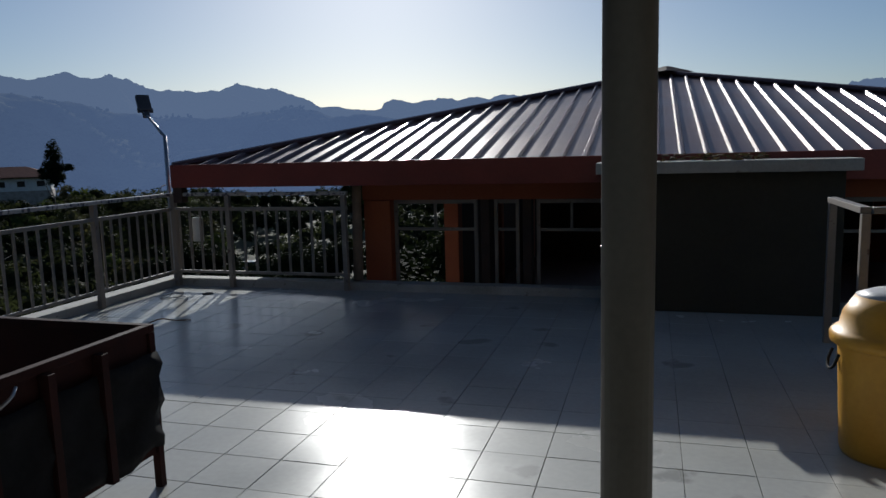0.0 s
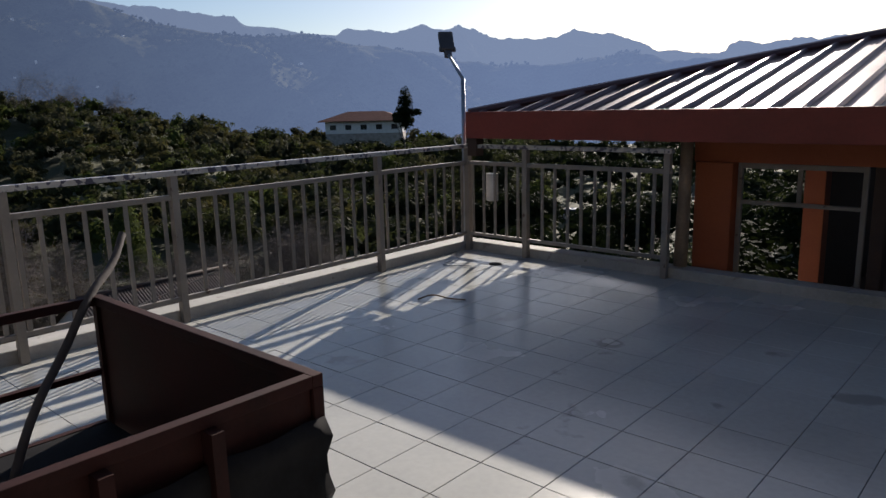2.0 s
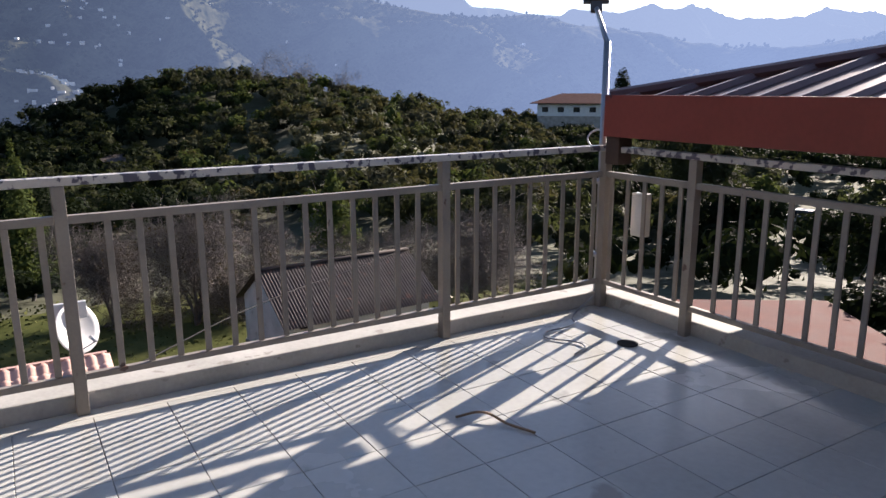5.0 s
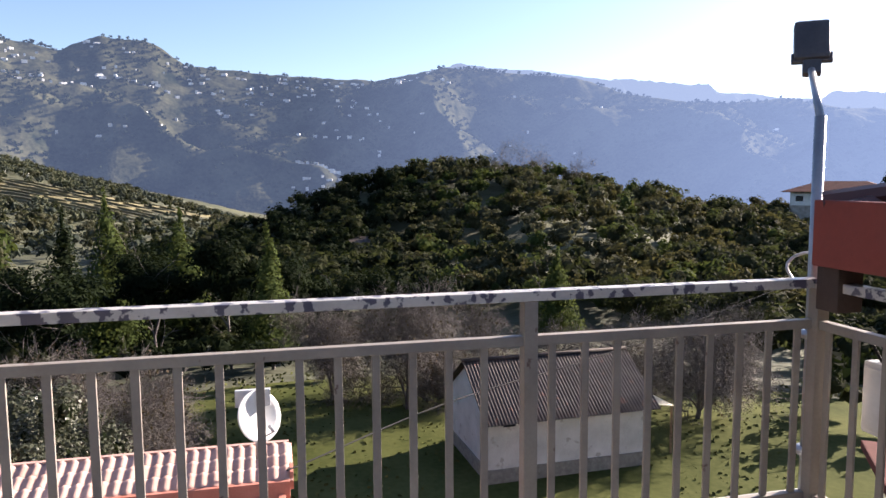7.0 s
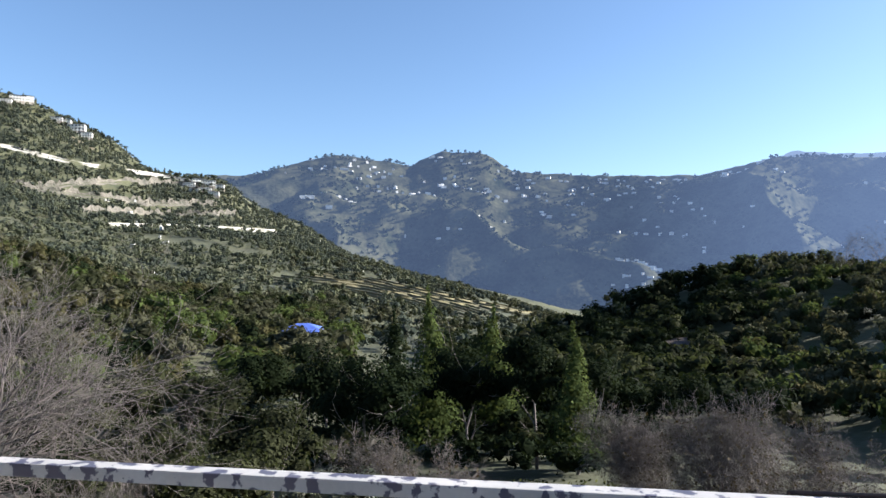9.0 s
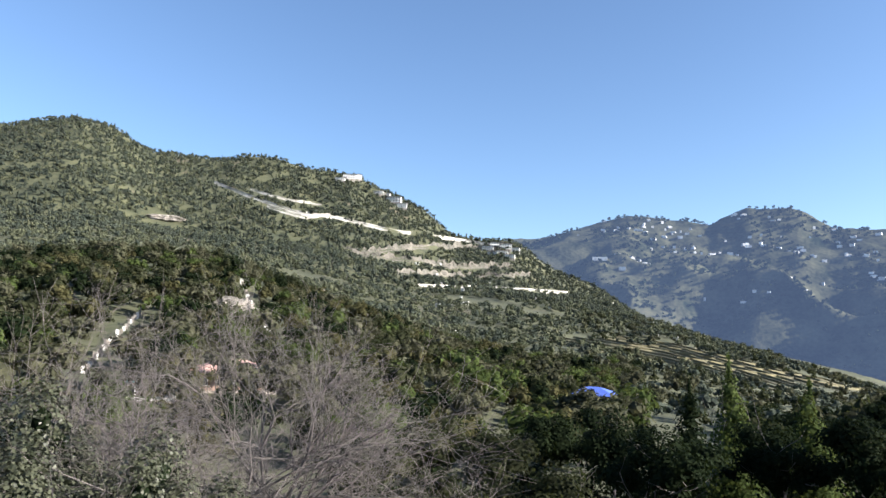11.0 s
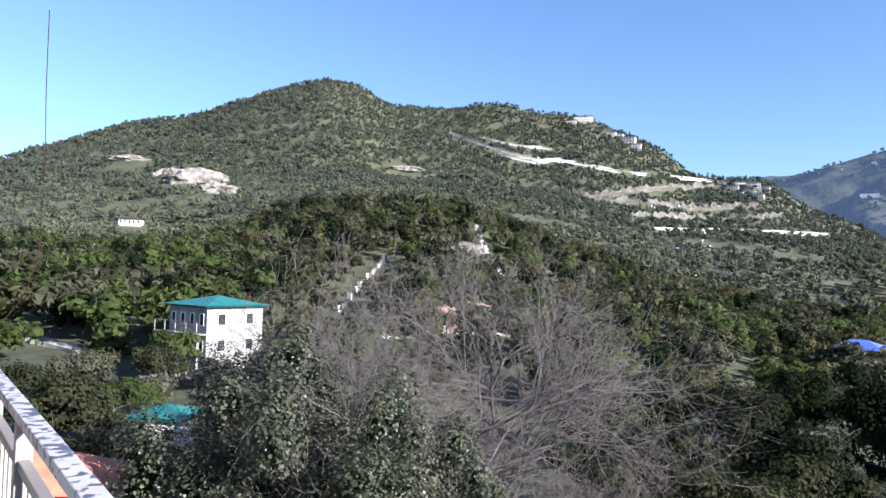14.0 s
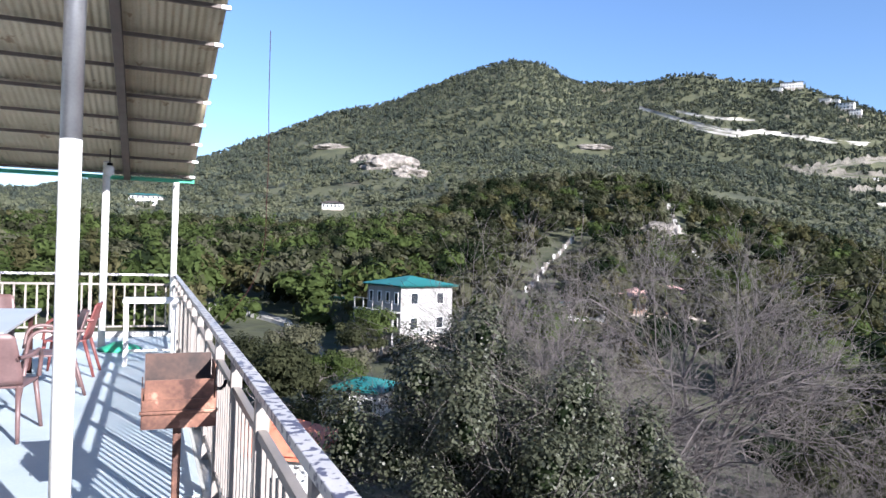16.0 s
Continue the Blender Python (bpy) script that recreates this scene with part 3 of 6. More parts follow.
box("front_plate", (-0.16, 0.16, 0.124, 0.130, 0.80, 0.935), RUST, gr, "flame-marked front plate", 0.002, Matrix.Translation((0, 0.02, 0)) )
# Back plate darker than the rust: the pan's inner shade is put into its colour.
box("back_plate", (-0.17, 0.16, -0.172, -0.166, 0.82, 1.02), stuff_mat("shade_dark_steel", (0.02, 0.014, 0.012), (0.10, 0.055, 0.04), 0.7, 0.1, 6, 50, 0.3, depth=0.004), gr, bevel=0.002)
box("side_fin", (-0.178, -0.172, -0.16, 0.05, 0.9, 0.99), RUST, gr, bevel=0.002)
box("leg", (-0.02, 0.02, -0.02, 0.02, 0.012, 0.699), RUST, gr, bevel=0.004)
box("foot", (-0.14, 0.14, -0.14, 0.14, 0.003, 0.012), RUST, gr, bevel=0.002)
wire("handle", [(-0.17, 0, 0.86), (-0.21, 0.02, 0.86), (-0.23, 0.03, 0.9)], 0.009, BLACK, gr)
bm = bmesh.new()
rng = random.Random(9)
for i in range(26):
    c = Vector((rng.uniform(-0.13, 0.13), rng.uniform(-0.12, 0.09), 0.735))
    bmesh.ops.create_icosphere(bm, subdivisions=1, radius=rng.uniform(0.02, 0.035), matrix=Matrix.Translation(c))
link("charcoal", bm, BLACK, gr, "black lumps of charcoal")

# white stand by the rear railing
st = tagged(empty("serving_stand", 0.38, -11.4, 0.004), "white painted stand with a flat top on legs", "stand")
box("top", (-0.36, 0.34, -0.25, 0.25, 0.80, 0.85), WHITE_PAINT, st, bevel=0.012)
for x in (-0.31, 0.27):
    for y in (-0.2, 0.16):
        box("leg", (x, x + 0.05, y, y + 0.05, 0, 0.80), WHITE_PAINT, st, bevel=0.004)
box("stretcher", (-0.26, 0.27, 0.175, 0.195, 0.18, 0.21), WHITE_PAINT, st, bevel=0.003)

# dining table and stacking chairs
tb = tagged(empty("dining_table", 2.35, -9.8, 0.004), "grey-topped dining table on steel legs", "table")
box("tabletop", (-0.75, 0.75, -1.25, 1.25, 0.72, 0.75), GREY_PLANK, tb, bevel=0.006)
for x in (-0.68, 0.63):
    for y in (-1.15, 1.1):
        box("leg", (x, x + 0.05, y, y + 0.05, 0, 0.719), DARK_STEEL, tb, bevel=0.004)
box("apron", (-0.68, 0.68, -0.02, 0.02, 0.66, 0.719), DARK_STEEL, tb)


def chair(material, label):
    c = tagged(empty("armchair"), label, "chair", "plastic armchairs")
    bm = bmesh.new()
    rows = []
    for i in range(9):
        u = i / 8 - 0.5
        rows.append([bm.verts.new((u * 0.46, -0.22 + j * 0.055, 0.43 - 0.015 * math.cos(u * 3.0) * math.sin(j / 8 * 3.1))) for j in range(9)])
    for p, q in zip(rows, rows[1:]):
        for j in range(8):
            bm.faces.new((p[j], q[j], q[j + 1], p[j + 1]))
    s = link("seat", bm, material, c, smooth=True)
    s.modifiers.new("thick", "SOLIDIFY").thickness = 0.018
    bm = bmesh.new()
    rows = []
    for i in range(11):
        u = i / 10 - 0.5
        rows.append([bm.verts.new((u * (0.46 - 0.06 * (j / 8) ** 2), -0.235 - 0.02 * j / 8 - 0.10 * (j / 8) + 0.05 * (2 * u) ** 2, 0.44 + j * (0.052 if abs(u) < 0.45 else 0.049))) for j in range(9)])
    for p, q in zip(rows, rows[1:]):
        for j in range(8):
            bm.faces.new((p[j], p[j + 1], q[j + 1], q[j]))
    s = link("backrest", bm, material, c, smooth=True)
    s.modifiers.new("thick", "SOLIDIFY").thickness = 0.014
    for sx in (-1, 1):
        bm = bmesh.new()
        add_rod(bm, (sx * 0.21, 0.2, 0.43), (sx * 0.25, 0.26, 0), 0.022, 0.016)
        link("leg", bm, material, c, smooth=True)
        bm = bmesh.new()
        add_rod(bm, (sx * 0.20, -0.2, 0.43), (sx * 0.24, -0.32, 0), 0.022, 0.016)
        link("leg", bm, material, c, smooth=True)
        wire("armrest", [(sx * 0.225, -0.30, 0.66), (sx * 0.26, -0.1, 0.66), (sx * 0.26, 0.15, 0.65), (sx * 0.235, 0.22, 0.44)], 0.018, material, c)
    return c


c1 = chair(BROWN_PLASTIC, "brown moulded plastic armchair drawn up to the dining table")
c1.matrix_basis = pose(1.52, -7.95, 0.004, 0, 0, 172)
copy_thing(c1, pose(1.35, -9.6, 0.004, 0, 0, -80))
copy_thing(c1, pose(2.3, -8.1, 0.004, 0, 0, 185))
copy_thing(c1, pose(2.2, -11.6, 0.004, 0, 0, 5))
c2 = chair(RED_PLASTIC, "red moulded plastic armchair drawn up to the dining table")
c2.matrix_basis = pose(1.28, -10.75, 0.004, 0, 0, -95)
bm = bmesh.new()
lathe(bm, [(0.001, 0.0), (0.3, 0.0), (0.3, 0.03), (0.14, 0.09), (0.08, 0.12), (0.001, 0.12)])
ob = tagged(link("parasol_base", bm, GREEN_PAINT, smooth=True), "round green plastic parasol base on the floor", "parasol base")
ob.location = (0.78, -12.7, 0.004)

# ---- the red-roofed pavilion beside the terrace ----
EAVE, APEX, SIDE = 1.325, Vector((5.25, 5.4, 2.54)), 10.5
pav = tagged(empty("pavilion", 0, 0, 0), "red-roofed dining pavilion with orange columns and open glazed sides", "pavilion")
corners = [Vector((0.09, -0.06, EAVE)), Vector((SIDE, -0.06, EAVE)), Vector((SIDE, 10.8, EAVE)), Vector((0.09, 10.8, EAVE))]
bm = bmesh.new()
vs = [bm.verts.new(c) for c in corners]
top = bm.verts.new(APEX)
for i in range(4):
    bm.faces.new((vs[i], vs[(i + 1) % 4], top))
ex = bmesh.ops.extrude_face_region(bm, geom=list(bm.faces))
for v in ex["geom"]:
    if isinstance(v, bmesh.types.BMVert):
        v.co.z -= 0.03
bmesh.ops.recalc_face_normals(bm, faces=bm.faces)
roof_ob = link("roof", bm, RED_ROOF, pav, "red-brown metal sheet roof with raised seams")
# raised seams on the two faces towards the terrace
slope = (APEX.z - EAVE) / (APEX.y + 0.06)
for i in range(48):
    x = 0.22 + i * 0.2165
    run = (APEX.y + 0.06) * min((x - 0.09) / (APEX.x - 0.09), (SIDE - x) / (SIDE - APEX.x))
    if run < 0.1:
        continue
    bm = bmesh.new()
    a, b, h = -0.06, -0.06 + run, 0.034
    pts = [(x - 0.028, 0.002), (x - 0.012, h), (x + 0.012, h), (x + 0.028, 0.002)]
    v1 = [bm.verts.new((px, a, EAVE + slope * (a + 0.06) + z)) for px, z in pts]
    v2 = [bm.verts.new((px, b, EAVE + slope * (b + 0.06) + z)) for px, z in pts]
    for k in range(3):
        bm.faces.new((v1[k], v1[k + 1], v2[k + 1], v2[k]))
    bm.faces.new(v1)
    bm.faces.new(v2[::-1])
    bmesh.ops.recalc_face_normals(bm, faces=bm.faces)
    link("seam", bm, RED_ROOF, roof_ob)
for c in corners:
    bm = bmesh.new()
    add_rod(bm, c + Vector((0, 0, 0.02)), APEX + Vector((0, 0, 0.03)), 0.045, None, 8)
    link("hip_cap", bm, RED_ROOF, roof_ob)
bm = bmesh.new()
add_rod(bm, APEX + Vector((0.1, 0, 0.02)), APEX + Vector((0.1, 0, 0.12)), 0.42, 0.05, 4)
link("cap", bm, DARK_STEEL, roof_ob, "small dark metal cap at the roof's peak")
for nm, d in (("fascia", (0.07, SIDE + 0.03, -0.085, -0.062, 1.11, EAVE + 0.034)), ("fascia", (0.07, 0.095, -0.06, 10.8, 1.11, EAVE + 0.01)), ("fascia", (SIDE + 0.005, SIDE + 0.03, -0.074, 10.8, 1.12, EAVE - 0.004))):
    box(nm, d, RED_PAINT, pav, bevel=0.005)
SOFFIT = stuff_mat("dark_soffit_board", (0.035, 0.022, 0.018), (0.07, 0.045, 0.035), 0.8)
box("soffit", (0.1, SIDE - 0.01, -0.06, 10.7, 1.13, 1.16), SOFFIT, pav, "dark brown soffit and ceiling", 0)
box("rafter_tail", (0.06, 0.17, -0.05, 0.06, 0.94, 1.109), SOFFIT, pav, bevel=0.004)
FLOOR_P = -1.15
box("floor", (2.1, SIDE - 0.4, 0.32, 10.3, FLOOR_P - 0.15, FLOOR_P), stuff_mat("pavilion_floor", (0.10, 0.07, 0.06), (0.18, 0.13, 0.11), 0.5), pav, bevel=0)
box("beam", (2.15, SIDE - 0.5, 0.34, 0.5, 0.93, 1.128), ORANGE_PAINT, pav, bevel=0.006)
box("beam", (2.15, SIDE - 0.5, 10.0, 10.15, 0.93, 1.128), ORANGE_PAINT, pav, bevel=0.006)
box("beam", (2.15, 2.32, 0.505, 9.99, 0.93, 1.128), ORANGE_PAINT, pav, bevel=0.006)
for x, w in ((2.18, 0.30), (3.42, 0.16), (3.86, 0.16), (4.75, 0.2), (6.3, 0.2), (7.9, 0.2), (9.6, 0.3)):
    for y in (0.3, 10.0):
        slim = w < 0.3
        box("column", (x + (w - 0.09) / 2 * slim, x + w - (w - 0.09) / 2 * slim, y + 0.05 * slim, y + 0.24 - 0.05 * slim, FLOOR_P if slim else -9.4, 0.929), SOFFIT if slim else ORANGE_PAINT, pav, bevel=0.008)
for y in (3.4, 6.6):
    box("column", (2.18, 2.4, y, y + 0.24, -9.4, 0.929), ORANGE_PAINT, pav, bevel=0.008)
box("parapet", (2.5, 9.59, 0.36, 0.46, FLOOR_P, -0.35), ORANGE_PAINT, pav, bevel=0.006)
# Dark rear and side walls, added to keep daylight out of the pavilion.
box("added_rear_wall", (2.5, 4.2, 10.02, 10.14, FLOOR_P, 0.5), SOFFIT, pav, bevel=0.006)
box("added_rear_wall", (6.2, 9.59, 10.02, 10.14, FLOOR_P, 0.5), SOFFIT, pav, bevel=0.006)
box("added_side_wall", (2.2, 2.34, 3.65, 6.59, FLOOR_P, 0.925), SOFFIT, pav, bevel=0.006)
box("added_side_wall", (2.2, 2.34, 6.85, 9.99, FLOOR_P, 0.925), SOFFIT, pav, bevel=0.006)
box("parapet", (4.21, 6.19, 10.05, 10.15, FLOOR_P, -0.55), ORANGE_PAINT, pav, bevel=0.006)
box("end_wall", (SIDE - 0.6, SIDE - 0.45, 0.55, 9.99, FLOOR_P, 1.12), SOFFIT, pav, bevel=0.006)
# window frames in the front
for a, b in ((2.49, 3.41), (3.59, 3.85), (4.03, 4.74), (4.96, 6.29), (6.51, 7.89)):
    w = empty("window")
    w.parent = pav
    for d in ((a, a + 0.035, 0.39, 0.43, -0.34, 0.925), (b - 0.035, b, 0.39, 0.43, -0.34, 0.925), (a + 0.036, b - 0.036, 0.39, 0.43, 0.885, 0.925), (a + 0.036, b - 0.036, 0.39, 0.43, 0.6, 0.63)):
        box("frame", d, RAIL_PAINT, w, bevel=0.003)
    if b - a > 0.6:
        box("frame", ((a + b) / 2 - 0.015, (a + b) / 2 + 0.015, 0.395, 0.425, 0.631, 0.884), RAIL_PAINT, w, bevel=0.003)
for i in range(12):
    x = 2.56 + i * 0.58
    box("rear_bar", (x, x + 0.04, 10.04, 10.08, -0.54 if 4.2 < x < 6.1 else 0.502, 0.925), RAIL_PAINT, pav, bevel=0.003)
box("rear_bar", (4.25, 6.15, 10.035, 10.085, 0.55, 0.59), WHITE_PAINT, pav, bevel=0.003)


def simple_table(x, y, z, w, d, label):
    t = tagged(empty("restaurant_table", x, y, z), label, "table", "pavilion tables")
    box("tabletop", (-w / 2, w / 2, -d / 2, d / 2, 0.73, 0.76), stuff_mat("polished_top", (0.30, 0.30, 0.31), (0.42, 0.42, 0.43), 0.12, 0, 3, 30, 0), t, bevel=0.005)
    for sx in (-1, 1):
        for sy in (-1, 1):
            box("leg", (sx * (w / 2 - 0.06) - 0.025, sx * (w / 2 - 0.06) + 0.025, sy * (d / 2 - 0.06) - 0.025, sy * (d / 2 - 0.06) + 0.025, 0, 0.729), DARK_STEEL, t, bevel=0.003)
    return t


simple_table(5.1, 8.2, FLOOR_P, 1.5, 1.3, "polished table reflecting daylight inside the pavilion")
simple_table(7.6, 7.9, FLOOR_P, 1.4, 1.2, "polished table reflecting daylight inside the pavilion")
for x, y, r in ((4.5, 7.1, 10), (5.6, 7.1, -15), (5.0, 9.3, 180), (7.3, 6.9, 0)):
    copy_thing(c1, pose(x, y, FLOOR_P, 0, 0, r))


# ---- neighbouring buildings ----
def window(parent, m, w, h, frame_mat=None, y=0.0):
    """A framed dark pane set into a wall; m places its lower middle on the wall, facing -y."""
    win = empty("window")
    win.parent = parent
    win.matrix_basis = m
    fm = frame_mat or WHITE_PAINT
    for d in ((-w / 2, -w / 2 + 0.07, -0.05, 0.03, 0, h), (w / 2 - 0.07, w / 2, -0.05, 0.03, 0, h), (-w / 2 + 0.071, w / 2 - 0.071, -0.05, 0.03, 0, 0.07), (-w / 2 + 0.071, w / 2 - 0.071, -0.05, 0.03, h - 0.07, h)):
        box("frame", d, fm, win, bevel=0.005)
    box("pane", (-w / 2 + 0.071, w / 2 - 0.071, -0.02, 0.0, 0.071, h - 0.071), DARK_GLASS, win, bevel=0)
    return win


# hut with a grey corrugated roof
hut = tagged(empty("hut", -20.86, 4.9, -9.0, 93), "whitewashed hut with a grey corrugated gable roof", "hut")
HW, HD, HE, HR = 6.2, 4.4, 2.15, 3.55
bm = bmesh.new()
prof = [(0, 0), (HD, 0), (HD, HE), (HD / 2, HR), (0, HE)]
a = [bm.verts.new((0, y, z)) for y, z in prof]
b = [bm.verts.new((HW, y, z)) for y, z in prof]
bm.faces.new(a)
bm.faces.new(b[::-1])
for i in range(5):
    bm.faces.new((a[i], a[(i + 1) % 5], b[(i + 1) % 5], b[i]))
bmesh.ops.recalc_face_normals(bm, faces=bm.faces)
link("wall", bm, WHITE_WALL, hut)
k = (HR - HE) / (HD / 2)
corrugated("roof_sheet", -0.25, HW + 0.35, -0.4, HD / 2, lambda x, y: HE + 0.06 + k * y, 0.125, 0.036, SLATE_SHEET, hut, "grey corrugated roof sheet")
corrugated("roof_sheet", -0.25, HW + 0.35, HD / 2 + 0.01, HD + 0.4, lambda x, y: HE + 0.06 + k * (HD - y), 0.125, 0.036, SLATE_SHEET, hut, "grey corrugated roof sheet")
rod("ridge_cap", (-0.26, HD / 2, HR + 0.08), (HW + 0.36, HD / 2, HR + 0.08), 0.07, SLATE_SHEET, hut)
box("vent", (0.55, 1.0, -0.03, 0.02, 1.75, 1.98), BLACK, hut)
box("plinth", (-0.05, HW + 0.05, -0.05, HD + 0.05, -0.4, 0.25), stuff_mat("damp_plinth", (0.14, 0.13, 0.11), (0.26, 0.25, 0.22), 0.9), hut)
corrugated("lean_to_sheet", HW + 0.1, HW + 1.6, 0.5, 3.4, lambda x, y: 1.95 - 0.2 * (x - HW), 0.12, 0.03, SHEET, hut, "pale sheet lean-to", along="x")
for y in (0.6, 3.3):
    box("lean_to_post", (HW + 1.45, HW + 1.52, y, y + 0.07, -0.3, 1.66), WOOD, hut)

# pink-roofed outbuilding below the railing with a satellite dish
pink = tagged(empty("outbuilding", 0, 0, 0), "outbuilding with a faded pink corrugated roof below the terrace", "outbuilding")
SALMON = stuff_mat("salmon_wall_paint", (0.38, 0.13, 0.09), (0.50, 0.20, 0.15), 0.8, 0, 2, 30, 0.2)
for i in range(3):
    corrugated("tile_course", -11.0 + i * 0.33, -10.66 + i * 0.33, -12.5, -1.9, lambda x, y, o=i: -3.5 - 0.27 * (x + 11.0) + 0.02 - 0.035 * ((x + 11.0) / 0.33 - o), 0.2, 0.038, PINK_ROOF, pink, "faded pink barrel tiles", along="x")
box("eave_beam", (-10.03, -9.92, -12.5, -1.95, -4.15, -3.78), SALMON, pink, "salmon painted eave beam", 0.01)
box("verge_board", (-11.0, -10.04, -1.95, -1.89, -3.98, -3.66), SALMON, pink, "salmon painted verge", 0.008)
corrugated("lower_roof_sheet", -9.9, -8.0, -12.5, -1.9, lambda x, y: -4.12 - 0.27 * (x + 9.9), 0.24, 0.06, PINK_ROOF, pink, "faded pink roof sheet", along="x")
for i in range(26):
    box("rafter_tail", (-9.919, -9.67, -12.4 + i * 0.41, -12.28 + i * 0.41, -4.1, -4.0), SALMON, pink, bevel=0.006)
box("wall", (-10.8, -8.3, -12.3, -2.2, -9.6, -4.75), SALMON, pink, bevel=0.01)
box("wall_back", (-10.82, -10.6, -12.3, -2.2, -9.6, -3.75), SALMON, pink, bevel=0.01)
box("ridge_board", (-11.1, -11.0, -12.5, -1.95, -3.6, -3.46), PINK_ROOF, pink)
dish = tagged(empty("satellite_dish", -10.35, -2.5, -3.5), "white satellite dish on a mast above the pink roof", "satellite dish")
rod("mast", (0, 0, 0), (0, 0, 0.55), 0.03, GALV, dish)
bm = bmesh.new()
rings = lathe(bm, [(0.001, 0.0), (0.12, 0.006), (0.24, 0.03), (0.36, 0.072), (0.45, 0.115), (0.455, 0.105), (0.36, 0.06), (0.24, 0.018), (0.001, -0.012)], 32)
bmesh.ops.transform(bm, matrix=Matrix.Translation((0.02, 0, 0.78)) @ (Vector((0.74, 0.62, 0.32)).to_track_quat("Z", "Y").to_matrix().to_4x4()), verts=bm.verts)
link("reflector", bm, WHITE_PLASTIC, dish, smooth=True)
rod("feed_arm", (0.05, 0.02, 0.36), (0.38, 0.32, 0.62), 0.012, GALV, dish)
rod("feed_horn", (0.36, 0.30, 0.62), (0.27, 0.23, 0.68), 0.035, WHITE_PLASTIC, dish)
box("bracket", (-0.12, -0.02, -0.35, 0.25, 0.95, 1.25), WHITE_PLASTIC, dish, bevel=0.01)

# low red-roofed house beyond the front corner
low = tagged(empty("low_house", -7.2, 7.4, -9.2, -34), "low house with a dull red roof and whitish walls", "house")
box("wall", (0, 8.5, 0.3, 4.2, 0, 6.0), WHITE_WALL, low, bevel=0.02)
box("roof", (-0.4, 9.0, -0.1, 4.6, 6.0, 6.15), TERRACOTTA, low, "dull red flat roof", 0.02)
corrugated("side_sheet", 1.6, 7.2, -2.6, -0.12, lambda x, y: 5.3 + 0.16 * (y + 2.6), 0.14, 0.04, SLATE_SHEET, low, "grey corrugated lean-to roof")
box("lean_to_wall", (1.8, 7.0, -2.4, 0.29, 0, 5.2), WHITE_WALL, low, bevel=0.02)
# parked white car
car = tagged(empty("car", -38.4, 65.0, -12.09, 20), "white parked car among the trees below the ridge", "car")
bm = bmesh.new()
add_box(bm, -2.0, 2.0, -0.8, 0.8, 0.3, 0.85, 0.12)
link("body", bm, WHITE_PLASTIC, car, smooth=True)
bm = bmesh.new()
add_box(bm, -1.2, 0.9, -0.7, 0.7, 0.86, 1.42, 0.16)
link("cabin", bm, DARK_GLASS, car, "dark glazed cabin", True)
box("roof", (-0.95, 0.65, -0.6, 0.6, 1.425, 1.46), WHITE_PLASTIC, car, bevel=0.015)
for x in (-1.25, 1.25):
    for y in (-0.82, 0.82):
        wh = rod("wheel", (x, y - 0.09, 0.32), (x, y + 0.09, 0.32), 0.32, BLACK, car, "black tyre", sides=20)
        rod("rim", (x, y - 0.095, 0.32), (x, y + 0.095, 0.32), 0.18, GALV, wh, sides=14)

# ---- the land ----
def noise2(x, y, seed=0.0, octaves=5):
    """Cheap layered value noise over arrays, -1 to 1."""
    out, amp, total = np.zeros_like(x, dtype=float), 1.0, 0.0
    for o in range(octaves):
        f = 2.0 ** o
        xi, yi = np.floor(x * f + seed * 17.3), np.floor(y * f - seed * 9.1)
        u, v = x * f + seed * 17.3 - xi, y * f - seed * 9.1 - yi
        u, v = u * u * (3 - 2 * u), v * v * (3 - 2 * v)

        def h(a, b):
            s = np.sin(a * 127.1 + b * 311.7 + o * 74.7 + seed) * 43758.5453
            return (s - np.floor(s)) * 2 - 1
        out += amp * ((h(xi, yi) * (1 - u) + h(xi + 1, yi) * u) * (1 - v) + (h(xi, yi + 1) * (1 - u) + h(xi + 1, yi + 1) * u) * v)
        total += amp
        amp *= 0.5
    return out / total


def knots(pairs):
    return np.array([p for p, _ in pairs], float), np.array([q for _, q in pairs], float)


# ridge heights as angles above the terrace, by compass turn
HILL = knots([(-30, -6), (20, -4.6), (36, -4.2), (51, -3.7), (58, -2.9), (63, -1.3), (69, -0.2), (77.5, 0.7), (83.5, -0.8), (90, -3.5), (94, -5.2), (100, -6.4), (112, -5.7), (120, -4.7), (130, -2.8), (140, -1.4), (150, -1.0), (163, -0.9), (175, -1.5), (200, -2)])
HUMP = knots([(-30, -5), (60, -4), (92, -5.5), (100, -5), (112, -3.2), (125, -1.4), (133.5, 1.9), (141.7, 4.2), (145, 5.0), (150, 5.0), (155.6, 4.2), (158, 3.0), (164, 1.0), (170, 0.6), (175, 0.6), (200, 0.2)])
SPUR = knots([(-30, -5), (60, -4), (88, -4.6), (92.5, -3.3), (101.5, -0.6), (108, 1.2), (117, 2.5), (126, 3.2), (140, 5.6), (150, 7), (163, 6.3), (175, 3.6), (200, 1.5)])
MOUNT = knots([(-30, -4), (90, -3), (104, -1), (112, 3.4), (117, 6.0), (118.5, 7.3), (120, 7.9), (122, 7.9), (124.5, 8.3), (126.5, 10.1), (128.5, 10.9), (132.5, 12.5), (138.5, 13.4), (143, 12.9), (147.5, 13.1), (151, 14.9), (153, 15.2), (155.5, 14.6), (162, 11.9), (169.5, 9.4), (176.5, 6.5), (188, 3.1), (200, 3)])
RADII = np.array([0, 12, 30, 60, 150, 200, 270, 420, 620, 800, 1150, 1450, 2200, 4900], float)


